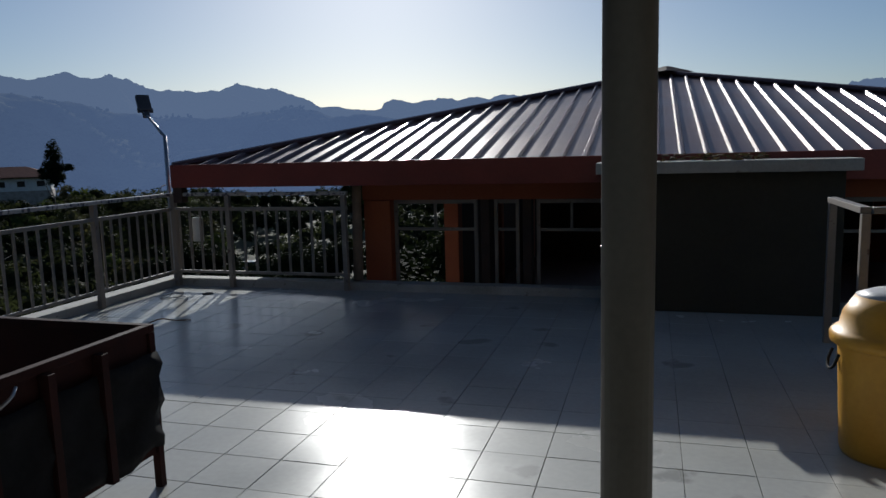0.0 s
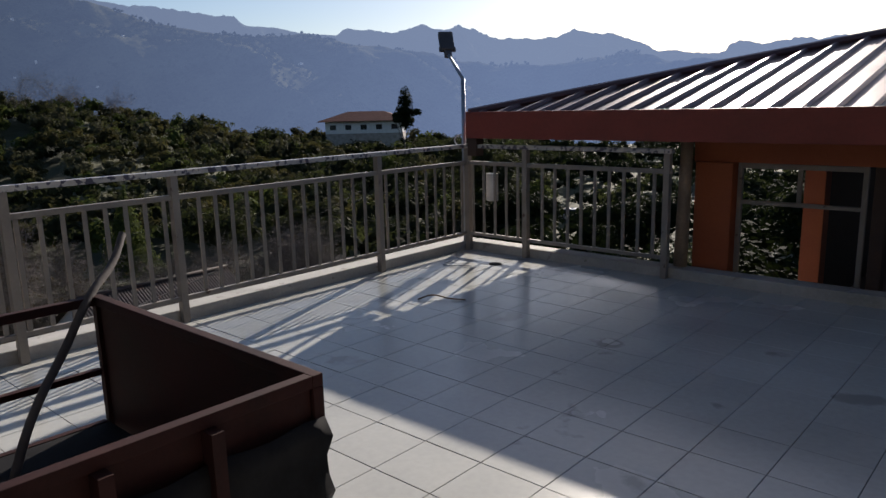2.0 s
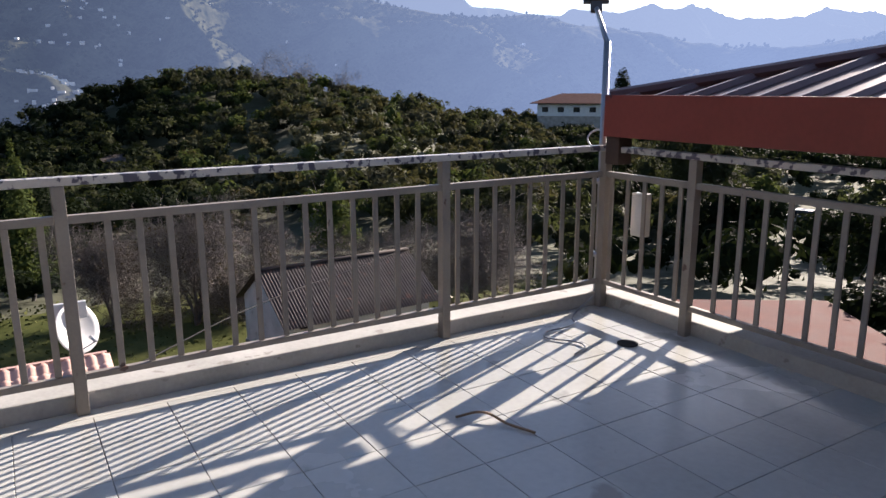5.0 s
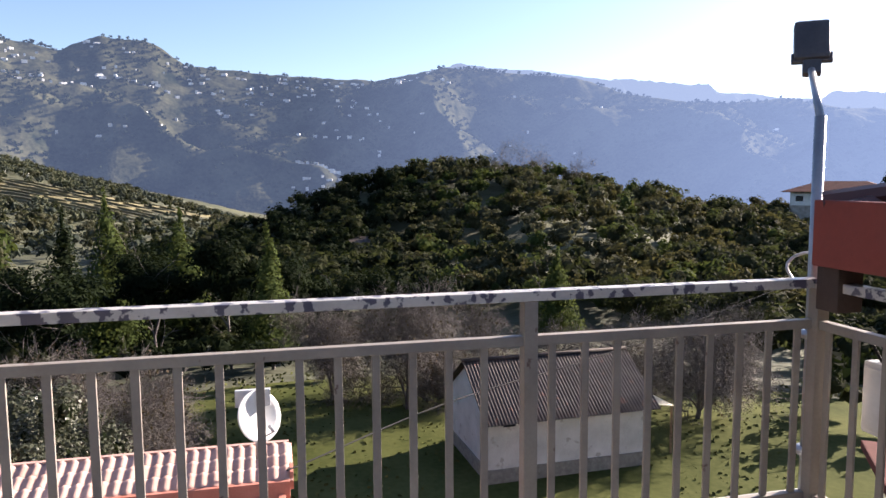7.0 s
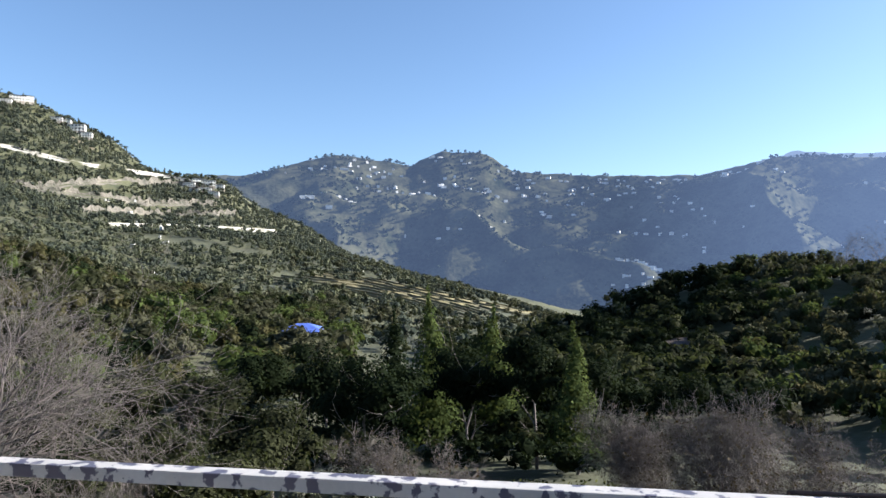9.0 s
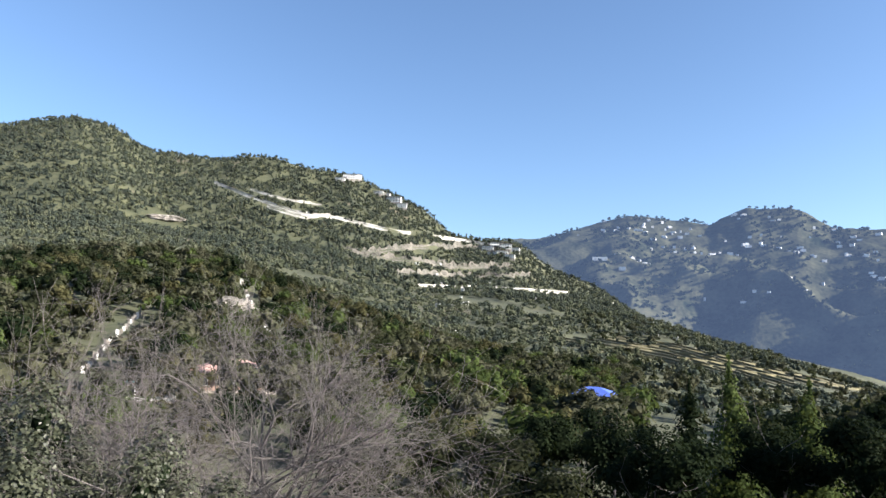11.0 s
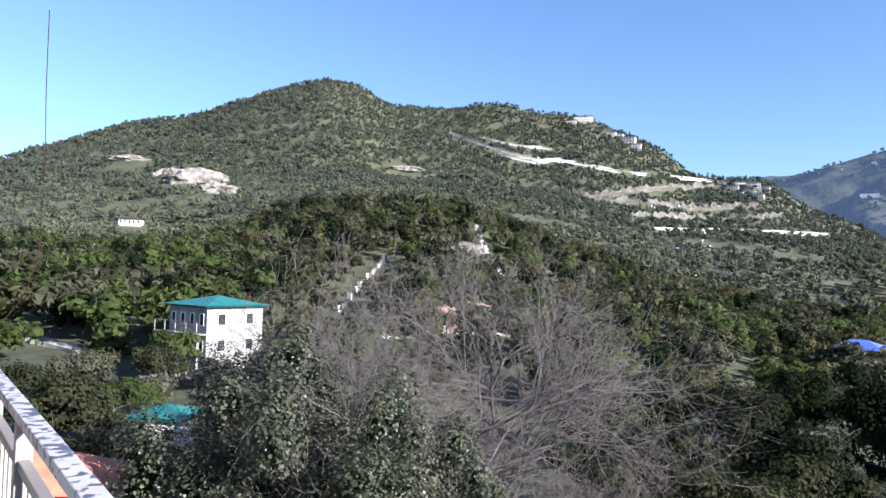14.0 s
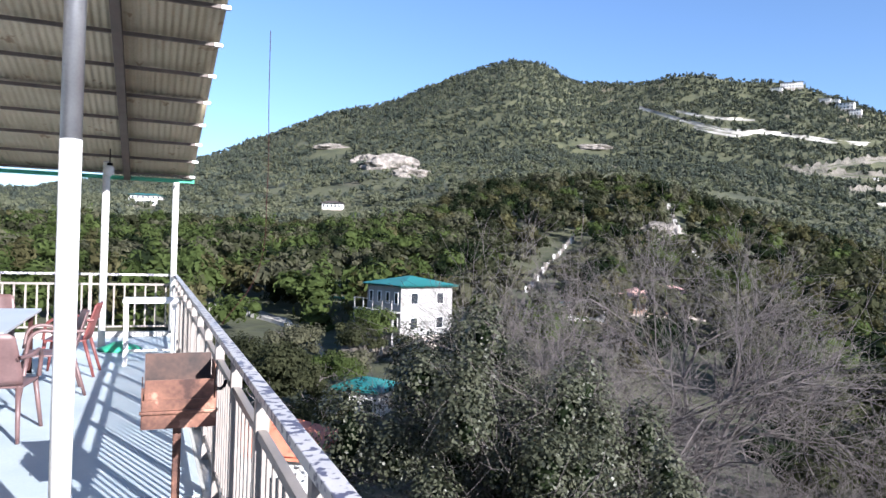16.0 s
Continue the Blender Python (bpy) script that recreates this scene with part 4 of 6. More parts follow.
def ground_z(x, y):
    x, y = np.asarray(x, float), np.asarray(y, float)
    r, th = np.hypot(x, y), np.degrees(np.arctan2(-x, y))
    th = np.where(th < -60, th + 360, th)
    lift = lambda e, d: 1.5 + d * np.tan(np.radians(e))
    hill, hump, spur, mount = (lift(np.interp(th, *t), d) for t, d in ((HILL, 150), (HUMP, 270), (SPUR, 620), (MOUNT, 1150)))
    west = np.clip((th - 95) / 20, 0, 1)
    back = np.clip((th - 150) / 12, 0, 1)
    zs = [np.full_like(r, -9.4), np.full_like(r, -9.3), -9.3 - 0.6 * west, -12.5 + 3.5 * back, hill, np.where(th < 100, hill - 14, hill * 0.6 + hump * 0.4), hump, np.minimum(hump * 0.5 + spur * 0.45, hump + 12), spur, spur * 0.75 + mount * 0.2, mount, mount - 90, np.full_like(r, -160.0), np.full_like(r, -160.0)]
    z = np.zeros_like(r)
    for i in range(len(RADII) - 1):
        k = np.clip((r - RADII[i]) / (RADII[i + 1] - RADII[i]), 0, 1)
        if i == 3:
            k = k ** (1 + 1.8 * np.clip((th - 70) / 10, 0, 1) * np.clip((100 - th) / 6, 0, 1))
        here = (r >= RADII[i]) & (r <= RADII[i + 1])
        z = np.where(here, zs[i] * (1 - k) + zs[i + 1] * k, z)
    rough = np.clip((r - 25) / 200, 0, 1)
    far = np.clip((r - 300) / 800, 0, 1)
    z += rough * 2.0 * noise2(x / 40, y / 40, 1) + far * (16 * noise2(x / 160, y / 160, 2) - 10 * np.abs(noise2(x / 90 + y / 300, y / 260, 3)))
    return z


def on_ground(turn, up, r0=25.0):
    """The first place along a sight line, by turn and angle above the terrace, where it meets the land."""
    r = np.linspace(r0, 1400, 2600)
    x, y = -r * math.sin(radians(turn)), r * math.cos(radians(turn))
    z = ground_z(x, y)
    hit = np.nonzero(z >= 1.5 + r * math.tan(radians(up)))[0]
    i = hit[0] if len(hit) else len(r) - 1
    return Vector((x[i], y[i], z[i]))


def at(turn, r, lift=0.0):
    x, y = -r * math.sin(radians(turn)), r * math.cos(radians(turn))
    return Vector((x, y, float(ground_z(np.array([x]), np.array([y]))[0]) + lift))


def grid_mesh(name, xs, ys, zs, material):
    """A sheet from three arrays of the same shape."""
    h, w = xs.shape
    co = np.stack([xs, ys, zs], -1).reshape(-1, 3)
    i = np.arange((h - 1) * (w - 1))
    a = (i // (w - 1)) * w + i % (w - 1)
    quads = np.stack([a, a + 1, a + w + 1, a + w], -1)
    return quad_mesh(name, co, quads, material, True)


def quad_mesh(name, co, quads, material, smooth=False):
    me = bpy.data.meshes.new(name)
    me.vertices.add(len(co))
    me.vertices.foreach_set("co", np.ascontiguousarray(co, np.float32).ravel())
    me.loops.add(len(quads) * 4)
    me.loops.foreach_set("vertex_index", np.ascontiguousarray(quads, np.int32).ravel())
    me.polygons.add(len(quads))
    me.polygons.foreach_set("loop_start", np.arange(len(quads), dtype=np.int32) * 4)
    me.polygons.foreach_set("loop_total", np.full(len(quads), 4, np.int32))
    me.update(calc_edges=True)
    me.polygons.foreach_set("use_smooth", np.full(len(quads), smooth, bool))
    me.materials.append(material)
    return new(name, me)


ths = np.radians(np.concatenate([np.arange(-60, 20, 4.0), np.arange(20, 200, 0.4), np.arange(200, 301, 4.0)]))
rs = np.concatenate([[0.5, 12, 20], np.arange(28, 160, 4.0), np.arange(160, 420, 8.0), np.arange(420, 1500, 13.0), [1700, 2200, 3000, 4900]])
T, Rr = np.meshgrid(ths, rs)
gx, gy = -Rr * np.sin(T), Rr * np.cos(T)
tagged(grid_mesh("ground", gx, gy, ground_z(gx, gy), GRASS_GROUND), "grassy and scrubby hillside rising to a green mountain", "ground", kind="structure")

# far ranges
RANGE = knots([(-40, 1), (20, 1.4), (23, 1.6), (28, 2.6), (34, 1.7), (39, 2.4), (43, 3.7), (52, 5.1), (55.5, 4.9), (63, 6.2), (66.5, 7.4), (73, 8.0), (77, 8.4), (82, 7.4), (89.5, 7.7), (96.3, 8.2), (98.4, 9.7), (102, 9.9), (104.5, 8.8), (110.3, 9.6), (116.6, 8.0), (122, 7.6), (150, 7)])
FARTHEST = knots([(-40, 2), (20, 2.5), (26.5, 3.2), (31.7, 4.1), (34, 3.3), (38.8, 4.5), (42.9, 5.5), (45, 4.5), (47, 5.1), (53, 5.4), (60, 6.6), (70, 8.1), (76, 8.5), (90, 6), (150, 5)])


def range_z(r, th, table, r0, ridge, r1, foot, seed):
    crest = 1.5 + ridge * np.tan(np.radians(np.interp(th, *table)))
    k = np.clip((r - r0) / (ridge - r0), 0, 1)
    z = foot + (crest - foot) * (0.55 * k + 0.45 * k ** 2)
    z = np.where(r > ridge, crest - (r - ridge) * 0.5, z)
    belly = np.sin(np.pi * np.clip(k, 0, 1)) ** 0.8
    px, py = -r * np.sin(np.radians(th)), r * np.cos(np.radians(th))
    spurs = 1 - 2 * np.abs(noise2(px / 520 + 0.3 * noise2(px / 300, py / 300, seed + 1, 2), py / 520, seed, 3))
    z += belly * (ridge * 0.058 * spurs + ridge * 0.012 * noise2(px / 130, py / 130, seed + 2, 4))
    return z + np.where(k > 0.5, 5.0 * noise2(px / 28, py / 28, seed + 5, 2), 0)


def range_args(which):
    return (RANGE, 1500.0, 2500.0, 2900.0, -150.0, 4.0) if which == 1 else (FARTHEST, 3300.0, 4200.0, 4500.0, -100.0, 8.0)


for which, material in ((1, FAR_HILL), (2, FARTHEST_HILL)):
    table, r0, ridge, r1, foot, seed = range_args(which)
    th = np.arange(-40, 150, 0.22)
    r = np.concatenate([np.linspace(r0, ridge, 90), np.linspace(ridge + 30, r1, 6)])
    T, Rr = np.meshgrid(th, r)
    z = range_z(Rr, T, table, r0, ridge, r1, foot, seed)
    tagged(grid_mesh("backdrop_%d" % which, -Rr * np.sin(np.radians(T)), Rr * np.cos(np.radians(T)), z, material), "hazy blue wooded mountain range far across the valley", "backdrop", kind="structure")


# ---- houses in the landscape ----
def hill_house(name, place, turn, w, d, h, roof_mat, wall_mat, label, storeys=2, rise=0.25, wins=4, plinth=6.0, posts=False):
    ob = tagged(empty(name, place.x, place.y, place.z, turn), label, "house")
    box("wall", (-w / 2, w / 2, -d / 2, d / 2, 0, h), wall_mat, ob, bevel=0.02)
    box("plinth", (-w / 2 - 0.03, w / 2 + 0.03, -d / 2 - 0.03, d / 2 + 0.03, -plinth, -0.004), STONE, ob, bevel=0.02)
    bm = bmesh.new()
    o = 0.09 * w
    base = [bm.verts.new(p) for p in ((-w / 2 - o, -d / 2 - o, h), (w / 2 + o, -d / 2 - o, h), (w / 2 + o, d / 2 + o, h), (-w / 2 - o, d / 2 + o, h))]
    up = h + rise * d
    tops = [bm.verts.new(p) for p in ((-max(w - d, 0) / 2 - 0.1, 0, up), (max(w - d, 0) / 2 + 0.1, 0, up))]
    bm.faces.new((base[0], base[1], tops[1], tops[0]))
    bm.faces.new((base[2], base[3], tops[0], tops[1]))
    bm.faces.new((base[1], base[2], tops[1]))
    bm.faces.new((base[3], base[0], tops[0]))
    bm.faces.new(base[::-1])
    ex = bmesh.ops.extrude_face_region(bm, geom=list(bm.faces))
    for v in ex["geom"]:
        if isinstance(v, bmesh.types.BMVert):
            v.co.z += 0.12
    bmesh.ops.recalc_face_normals(bm, faces=bm.faces)
    link("roof", bm, roof_mat, ob)
    sh = h / storeys
    for s in range(storeys):
        for i in range(wins):
            x = -w / 2 + (i + 0.5) * w / wins
            window(ob, pose(x, -d / 2 - 0.005, s * sh + sh * 0.28), w / wins * 0.45, sh * 0.48)
        for i in range(max(wins // 2, 1)):
            y = -d / 2 + (i + 0.5) * d / max(wins // 2, 1)
            window(ob, pose(w / 2 + 0.005, y, s * sh + sh * 0.28, 0, 0, 90), d / wins * 0.6, sh * 0.48)
        if s:
            box("balcony", (-w / 2 - 0.9, w / 2 + 0.1, -d / 2 - 1.1, -d / 2 - 0.06, s * sh - 0.12, s * sh), wall_mat, ob, bevel=0.01)
            for i in range(wins + 1):
                x = -w / 2 - 0.8 + i * (w + 0.7) / wins
                box("pillar", (x, x + 0.22, -d / 2 - 1.05, -d / 2 - 0.83, -plinth * 0.5, s * sh - 0.121), wall_mat, ob, bevel=0.01)
                box("balcony_post", (x, x + 0.1, -d / 2 - 1.05, -d / 2 - 0.95, s * sh, s * sh + 0.95), wall_mat, ob, bevel=0.01)
            box("balcony_rail", (-w / 2 - 0.85, w / 2 + 0.05, -d / 2 - 1.06, -d / 2 - 0.98, s * sh + 0.951, s * sh + 1.02), wall_mat, ob, bevel=0.01)
    return ob


VILLA_WALL = stuff_mat("greyish_white_wall", (0.18, 0.175, 0.165), (0.28, 0.272, 0.26), 0.85, 0, 0.8, 20, 0.2, wear=(0.15, 0.14, 0.125), wear_scale=1.2, wear_at=0.62)
VILLA, COTTAGE = at(161.0, 71), at(164.4, 50)
VILLA.z, COTTAGE.z = -6.5, -9.7
hill_house("villa", VILLA, 108, 5.4, 6.2, 4.6, TEAL_ROOF, VILLA_WALL, "white two-storey house with a teal hipped roof", 2, 0.13, 4)
hill_house("cottage", COTTAGE, 140, 3.4, 3.2, 1.9, TEAL_ROOF, WHITE_WALL, "small white cottage with a teal sheet roof", 1, 0.18, 2)
p = at(172.6, 22)
p.z = -5.9
hill_house("shed", p, 150, 3.0, 2.4, 1.9, ORANGE_ROOF, WHITE_WALL, "shed with an orange roof below the terrace", 1, 0.3, 2)
p = at(48.0, 140)
p.z = -3.9
hill_house("bungalow", p, 40, 15, 8, 2.3, TERRACOTTA, WHITE_PAINT, "white bungalow with a red-brown roof on the ridge", 1, 0.22, 5)
p = on_ground(113.6, -5.5)
p.z += 1.2
hill_house("barn", p, 100, 9, 7, 2.4, BLUE_ROOF, stuff_mat("open_barn_wall", (0.10, 0.09, 0.08), (0.2, 0.18, 0.16), 0.9), "open shelter with a bright blue roof among trees", 1, 0.22, 3)
p = on_ground(180.3, 2.6, 120)
hill_house("hotel", p, 170, 18, 9, 6, TEAL_ROOF, WHITE_PAINT, "white two-storey house on the wooded slope", 2, 0.12, 6)
p = on_ground(166.7, 2.9, 120)
hill_house("house", p, 150, 12, 7, 3.5, SLATE_SHEET, WHITE_WALL, "pale grey-roofed house among the trees", 1, 0.2, 5)
p = on_ground(124.6, 0.2, 120)
hill_house("house", p, 110, 9, 6, 3, SLATE_SHEET, WHITE_PAINT, "small white house on the terraced slope", 1, 0.1, 3)
p = on_ground(83.3, -6.3, 60)
hill_house("house", p, 80, 9, 5, 2.0, SLATE_SHEET, STONE, "long grey house in the shade of the wooded hill", 1, 0.15, 4)
p = on_ground(147, -5.0, 50)
hill_house("house", p, 135, 5.5, 4.5, 2.2, TEAL_ROOF, WHITE_WALL, "old house behind the bare tree", 1, 0.22, 4)
p = on_ground(141.5, -4.2, 60)
hill_house("house", p, 150, 11, 8, 2.4, PINK_ROOF, stuff_mat("brown_wall", (0.2, 0.13, 0.10), (0.33, 0.22, 0.17), 0.9), "low house with a faded reddish roof behind the bare tree", 1, 0.2, 5)
for turn, up, w, hh in ((133.4, 12.0, 16, 5), (132.7, 12.2, 18, 7), (132.0, 12.2, 12, 8), (130.3, 11.1, 16, 5), (129.7, 10.9, 14, 6), (129.0, 10.5, 22, 9), (128.4, 10.1, 16, 7)):
    p = on_ground(turn, up, 800)
    hill_house("hill_house", p, turn - 15 + 4 * (w % 7), w, w * 0.55, hh, SLATE_SHEET, WHITE_PAINT, "pale building on the mountain's crest", 2 if hh < 10 else 3, 0.12, 5, 12)
for turn, up, w, hh in ((121.4, 7.6, 16, 6), (120.7, 7.8, 20, 8), (120.0, 7.7, 18, 8), (119.3, 7.5, 16, 6), (120.3, 7.3, 18, 5), (119.7, 7.0, 16, 5), (121.0, 7.2, 14, 5)):
    p = on_ground(turn, up - 0.7, 800)
    hill_house("hill_house", p, turn - 15 + 4 * (w % 7), w, w * 0.55, hh, PINK_ROOF if turn == 120.6 else SLATE_SHEET, WHITE_PAINT, "pale building in the village on the saddle", 2, 0.12, 5, 12)


# far villages: many small pale blocks, past counting
def block_field(name, spots, material, label):
    co, quads = [], []
    for c, w, d, h, a in spots:
        ca, sa = math.cos(a), math.sin(a)
        n = len(co)
        for z in (-h, h):
            for sx, sy in ((-1, -1), (1, -1), (1, 1), (-1, 1)):
                co.append((c.x + sx * w * ca - sy * d * sa, c.y + sx * w * sa + sy * d * ca, c.z + z))
        quads += [(n, n + 1, n + 5, n + 4), (n + 1, n + 2, n + 6, n + 5), (n + 2, n + 3, n + 7, n + 6), (n + 3, n, n + 4, n + 7), (n + 4, n + 5, n + 6, n + 7)]
    tagged(quad_mesh(name, np.array(co), np.array(quads), material), label, "village", kind="stuff")


rng = random.Random(21)
# House walls with the same haze painted in as emission.
FAR_WALL = haze_mat("far_wall", (0.28, 0.28, 0.28), (0.62, 0.61, 0.58), (0.46, 0.62, 1.0), (0.20, 0.055), 0.05)
spots = []
table, r0, ridge, r1, foot, seed = range_args(1)
for centre, spread, n, klo, khi in ((109, 2.5, 26, 0.84, 0.97), (105, 2, 22, 0.74, 0.96), (99, 3, 30, 0.78, 0.97), (93, 2.5, 26, 0.66, 0.95), (88, 3, 30, 0.72, 0.97), (84, 1.6, 22, 0.45, 0.7), (79, 2.5, 18, 0.78, 0.95), (72, 3, 10, 0.5, 0.8), (110, 2, 14, 0.55, 0.62), (98, 3, 22, 0.38, 0.5), (86, 1.6, 40, 0.12, 0.28), (62, 8, 8, 0.4, 0.9)):
    mid = rng.uniform(klo, khi)
    for i in range(n):
        th, k = rng.gauss(centre, spread), min(max(rng.gauss(mid, 0.5 * (khi - klo)), klo), khi)
        r = r0 + (ridge - r0) * k
        z = float(range_z(np.array([r]), np.array([th]), table, r0, ridge, r1, foot, seed)[0])
        s = rng.uniform(2.4, 8.0) * rng.uniform(0.7, 1.25)
        spots.append((Vector((-r * math.sin(radians(th)), r * math.cos(radians(th)), z + 3)), s, s * rng.uniform(0.5, 0.8), rng.uniform(2.0, 4.5), radians(th) + rng.uniform(-0.5, 0.5)))
for th, k, s, h in ((112.6, 0.52, 20, 5), (110.9, 0.50, 9, 5), (104.2, 0.55, 10, 4), (98.4, 0.8, 9, 4)):
    r = r0 + (ridge - r0) * k
    z = float(range_z(np.array([r]), np.array([th]), table, r0, ridge, r1, foot, seed)[0])
    spots.append((Vector((-r * math.sin(radians(th)), r * math.cos(radians(th)), z + h)), s, 6, h, radians(th)))
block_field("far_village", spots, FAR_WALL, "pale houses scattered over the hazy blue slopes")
spots = []
for centre, spread, n, lo, hi in ((104, 3, 10, -0.5, 1.2), (120, 4, 14, 2.0, 4.5), (127, 3, 12, 4, 6), (108, 1.0, 12, 1.0, 2.0)):
    for i in range(n):
        q = on_ground(rng.gauss(centre, spread), rng.uniform(lo, hi), 300)
        s = rng.uniform(1.0, 2.4)
        spots.append((q + Vector((0, 0, 1)), s, s * 0.6, 1.6, rng.uniform(0, 3)))
block_field("hillside_village", spots, WHITE_WALL, "pale houses scattered over the terraced green slope")


# mountain road cuts, terrace walls and stone stairs
FREE = []


def ribbon(name, path, width, height, material, label, category, bank=None):
    """A bench cut along the slope: a flat strip with an uneven bank above and a short drop below."""
    bm = bmesh.new()
    rows = []
    wob = random.Random(len(path) + int(path[0].x))
    for i, c in enumerate(path):
        out = Vector((-c.x, -c.y, 0)).normalized()
        FREE.append((c.x + out.x * width, c.y + out.y * width, width * 1.25))
        j = height * wob.uniform(0.35, 1.1) if bank else height
        rows.append([bm.verts.new(c - out * (width * 0.5 + 0.35 * j) + Vector((0, 0, j))), bm.verts.new(c - out * (width * 0.45 + 0.1 * j + wob.random()) + Vector((0, 0, 0.5 + 0.4 * j * wob.random()))), bm.verts.new(c - out * width * 0.4 + Vector((0, 0, 0.45))), bm.verts.new(c + out * width * 0.5 + Vector((0, 0, 0.3))), bm.verts.new(c + out * width * 0.9 - Vector((0, 0, 0.4 * j + 1)))])
    for p, q in zip(rows, rows[1:]):
        for k in range(4):
            bm.faces.new((p[k], p[k + 1], q[k + 1], q[k])).material_index = 0 if k == 2 or not bank else 1
    ob = tagged(link(name, bm, material), label, category, kind="structure")
    if bank:
        ob.data.materials.append(bank)


def sight_path(knots_list, n, r0):
    ks = np.linspace(0, len(knots_list) - 1, n)
    t = np.interp(ks, range(len(knots_list)), [a for a, _ in knots_list])
    u = np.interp(ks, range(len(knots_list)), [b for _, b in knots_list])
    pts = [on_ground(a, b, r0) for a, b in zip(t, u)]
    rr = np.array([math.hypot(q.x, q.y) for q in pts])
    rr = np.convolve(np.pad(rr, 4, mode="edge"), np.ones(9) / 9, mode="valid")
    return [Vector((-r * math.sin(radians(a)), r * math.cos(radians(a)), 1.5 + r * math.tan(radians(b)))) for r, a, b in zip(rr, t, u)]


CUT = stuff_mat("broken_rock_bank", (0.035, 0.036, 0.026), (0.15, 0.135, 0.112), 0.95, 0, 0.07, 0.5, 1.0, 0.2, depth=4.0)
for i, (line, h) in enumerate((([(143.0, 11.2), (140.5, 10.4), (137, 9.4), (133, 9.0), (129, 8.2), (124, 7.7), (120.5, 7.2)], 4), ([(140.3, 10.9), (137.5, 10.3), (134.8, 10.1)], 3), ([(139, 9.6), (136, 9.0), (134, 9.3)], 4), ([(132.4, 6.2), (128, 6.9), (123, 7.1), (119.6, 6.7)], 9), ([(133, 6.4), (129, 6.0), (124, 5.5), (119.4, 5.5)], 9), ([(129, 4.9), (124, 4.8), (118, 4.9)], 7), ([(127, 3.9), (121, 3.9), (115, 3.6)], 3))):
    ribbon("mountain_road", sight_path(line, 70, 500), 6, h, ROAD, "pale unpaved road cut into the mountain", "road", CUT if h > 5 else None)
for i in range(12):
    up = -2.2 + i * 0.45
    a, b = 94.5 + i * 0.55 + (i % 3), 106 + i * 1.1
    ribbon("field_terrace", sight_path([(q, min(up + 0.5 - 0.12 * (b - q), float(np.interp(q, *SPUR)) - 0.35 - 0.22 * i)) for q in np.linspace(a, b, 9)], 40, 250), 5, 1.6, stuff_mat("dry_terrace_grass", (0.055, 0.05, 0.024), (0.15, 0.13, 0.065), 0.95, 0, 0.1, 1.0, 0.3) if i == 0 else bpy.data.materials["dry_terrace_grass"], "narrow dry-grass field terrace on the spur", "terrace")


def stone_stair(name, line, n, r0, w, label):
    ob = tagged(empty(name), label, "stairs")
    pts = sight_path(line, n, r0)
    for i, c in enumerate(pts):
        a = math.atan2(c.y, c.x)
        box("step", (-w / 2, w / 2, -w * 0.6, w * 0.6, -1.6, 1.1 + 0.6 * (i * 7 % 5 == 0)), ROCK if i % 3 else WHITE_WALL, ob, bevel=0.05, m=Matrix.Translation(c) @ Matrix.Rotation(a, 4, "Z"))
    return ob


stone_stair("stone_stair", [(151.6, -3.4), (150.4, -1.6), (149.2, -0.4), (148.0, 1.1)], 26, 70, 0.5, "pale stone stair climbing the wooded slope")
stone_stair("stone_stair", [(137.6, -2.5), (138.6, -0.5), (139.8, 1.2), (140.8, 3.8)], 40, 80, 0.9, "pale stone channel running down the wooded slope")


def boulder(place, size, seed, label):
    bm = bmesh.new()
    bmesh.ops.create_icosphere(bm, subdivisions=4, radius=1)
    for v in bm.verts:
        n = noise.noise(v.co * 1.3 + Vector((seed, 0, 0))) * 0.5 + noise.noise(v.co * 3.5 + Vector((0, seed, 0))) * 0.28 + noise.noise(v.co * 9) * 0.10
        v.co *= 1 + n
        v.co = Vector((v.co.x * size[0], v.co.y * size[1], v.co.z * size[2]))
    ob = tagged(link("rock_face", bm, ROCK), label, "rock")
    out = Vector((-place.x, -place.y, 0)).normalized()
    for q in (0.5, 1.0, 1.5):
        FREE.append((place.x + out.x * size[0] * q, place.y + out.y * size[0] * q, size[0] * 1.05))
    ob.matrix_basis = Matrix.Translation(place) @ Matrix.Rotation(math.atan2(place.y, place.x) + math.pi / 2, 4, "Z")
    return ob


for i, (turn, up, s) in enumerate(((162.6, 6.4, (24, 12, 11)), (164.4, 6.6, (13, 9, 8)), (166.8, 7.7, (20, 8, 4)), (160.7, 5.8, (14, 8, 6)), (141.3, 1.4, (6, 4, 4)), (139.8, 0.6, (5, 4, 3)), (134.8, 2.6, (8, 5, 4)), (146.5, 8.2, (18, 8, 4)), (131.5, 1.7, (9, 5, 2.5)))):
    boulder(on_ground(turn, up, 100), s, i * 3.7, "pale bare rock face in the wooded slope")
ribbon("valley_road", sight_path([(176, -4.9), (173, -5.3), (170.5, -6.0), (168.5, -7.2), (167.5, -8.6)], 30, 45), 2.6, 0.5, ROAD, "pale unpaved road between the trees", "road")
ribbon("stone_retaining_wall", sight_path([(166.2, -8.2), (164, -8.4), (161.5, -8.3)], 20, 40), 1.2, 1.0, stuff_mat("mossy_rubble", (0.06, 0.052, 0.04), (0.17, 0.145, 0.11), 0.95, 0, 1.5, 9, 0.6, depth=0.06), "rubble retaining wall below the white house", "wall")


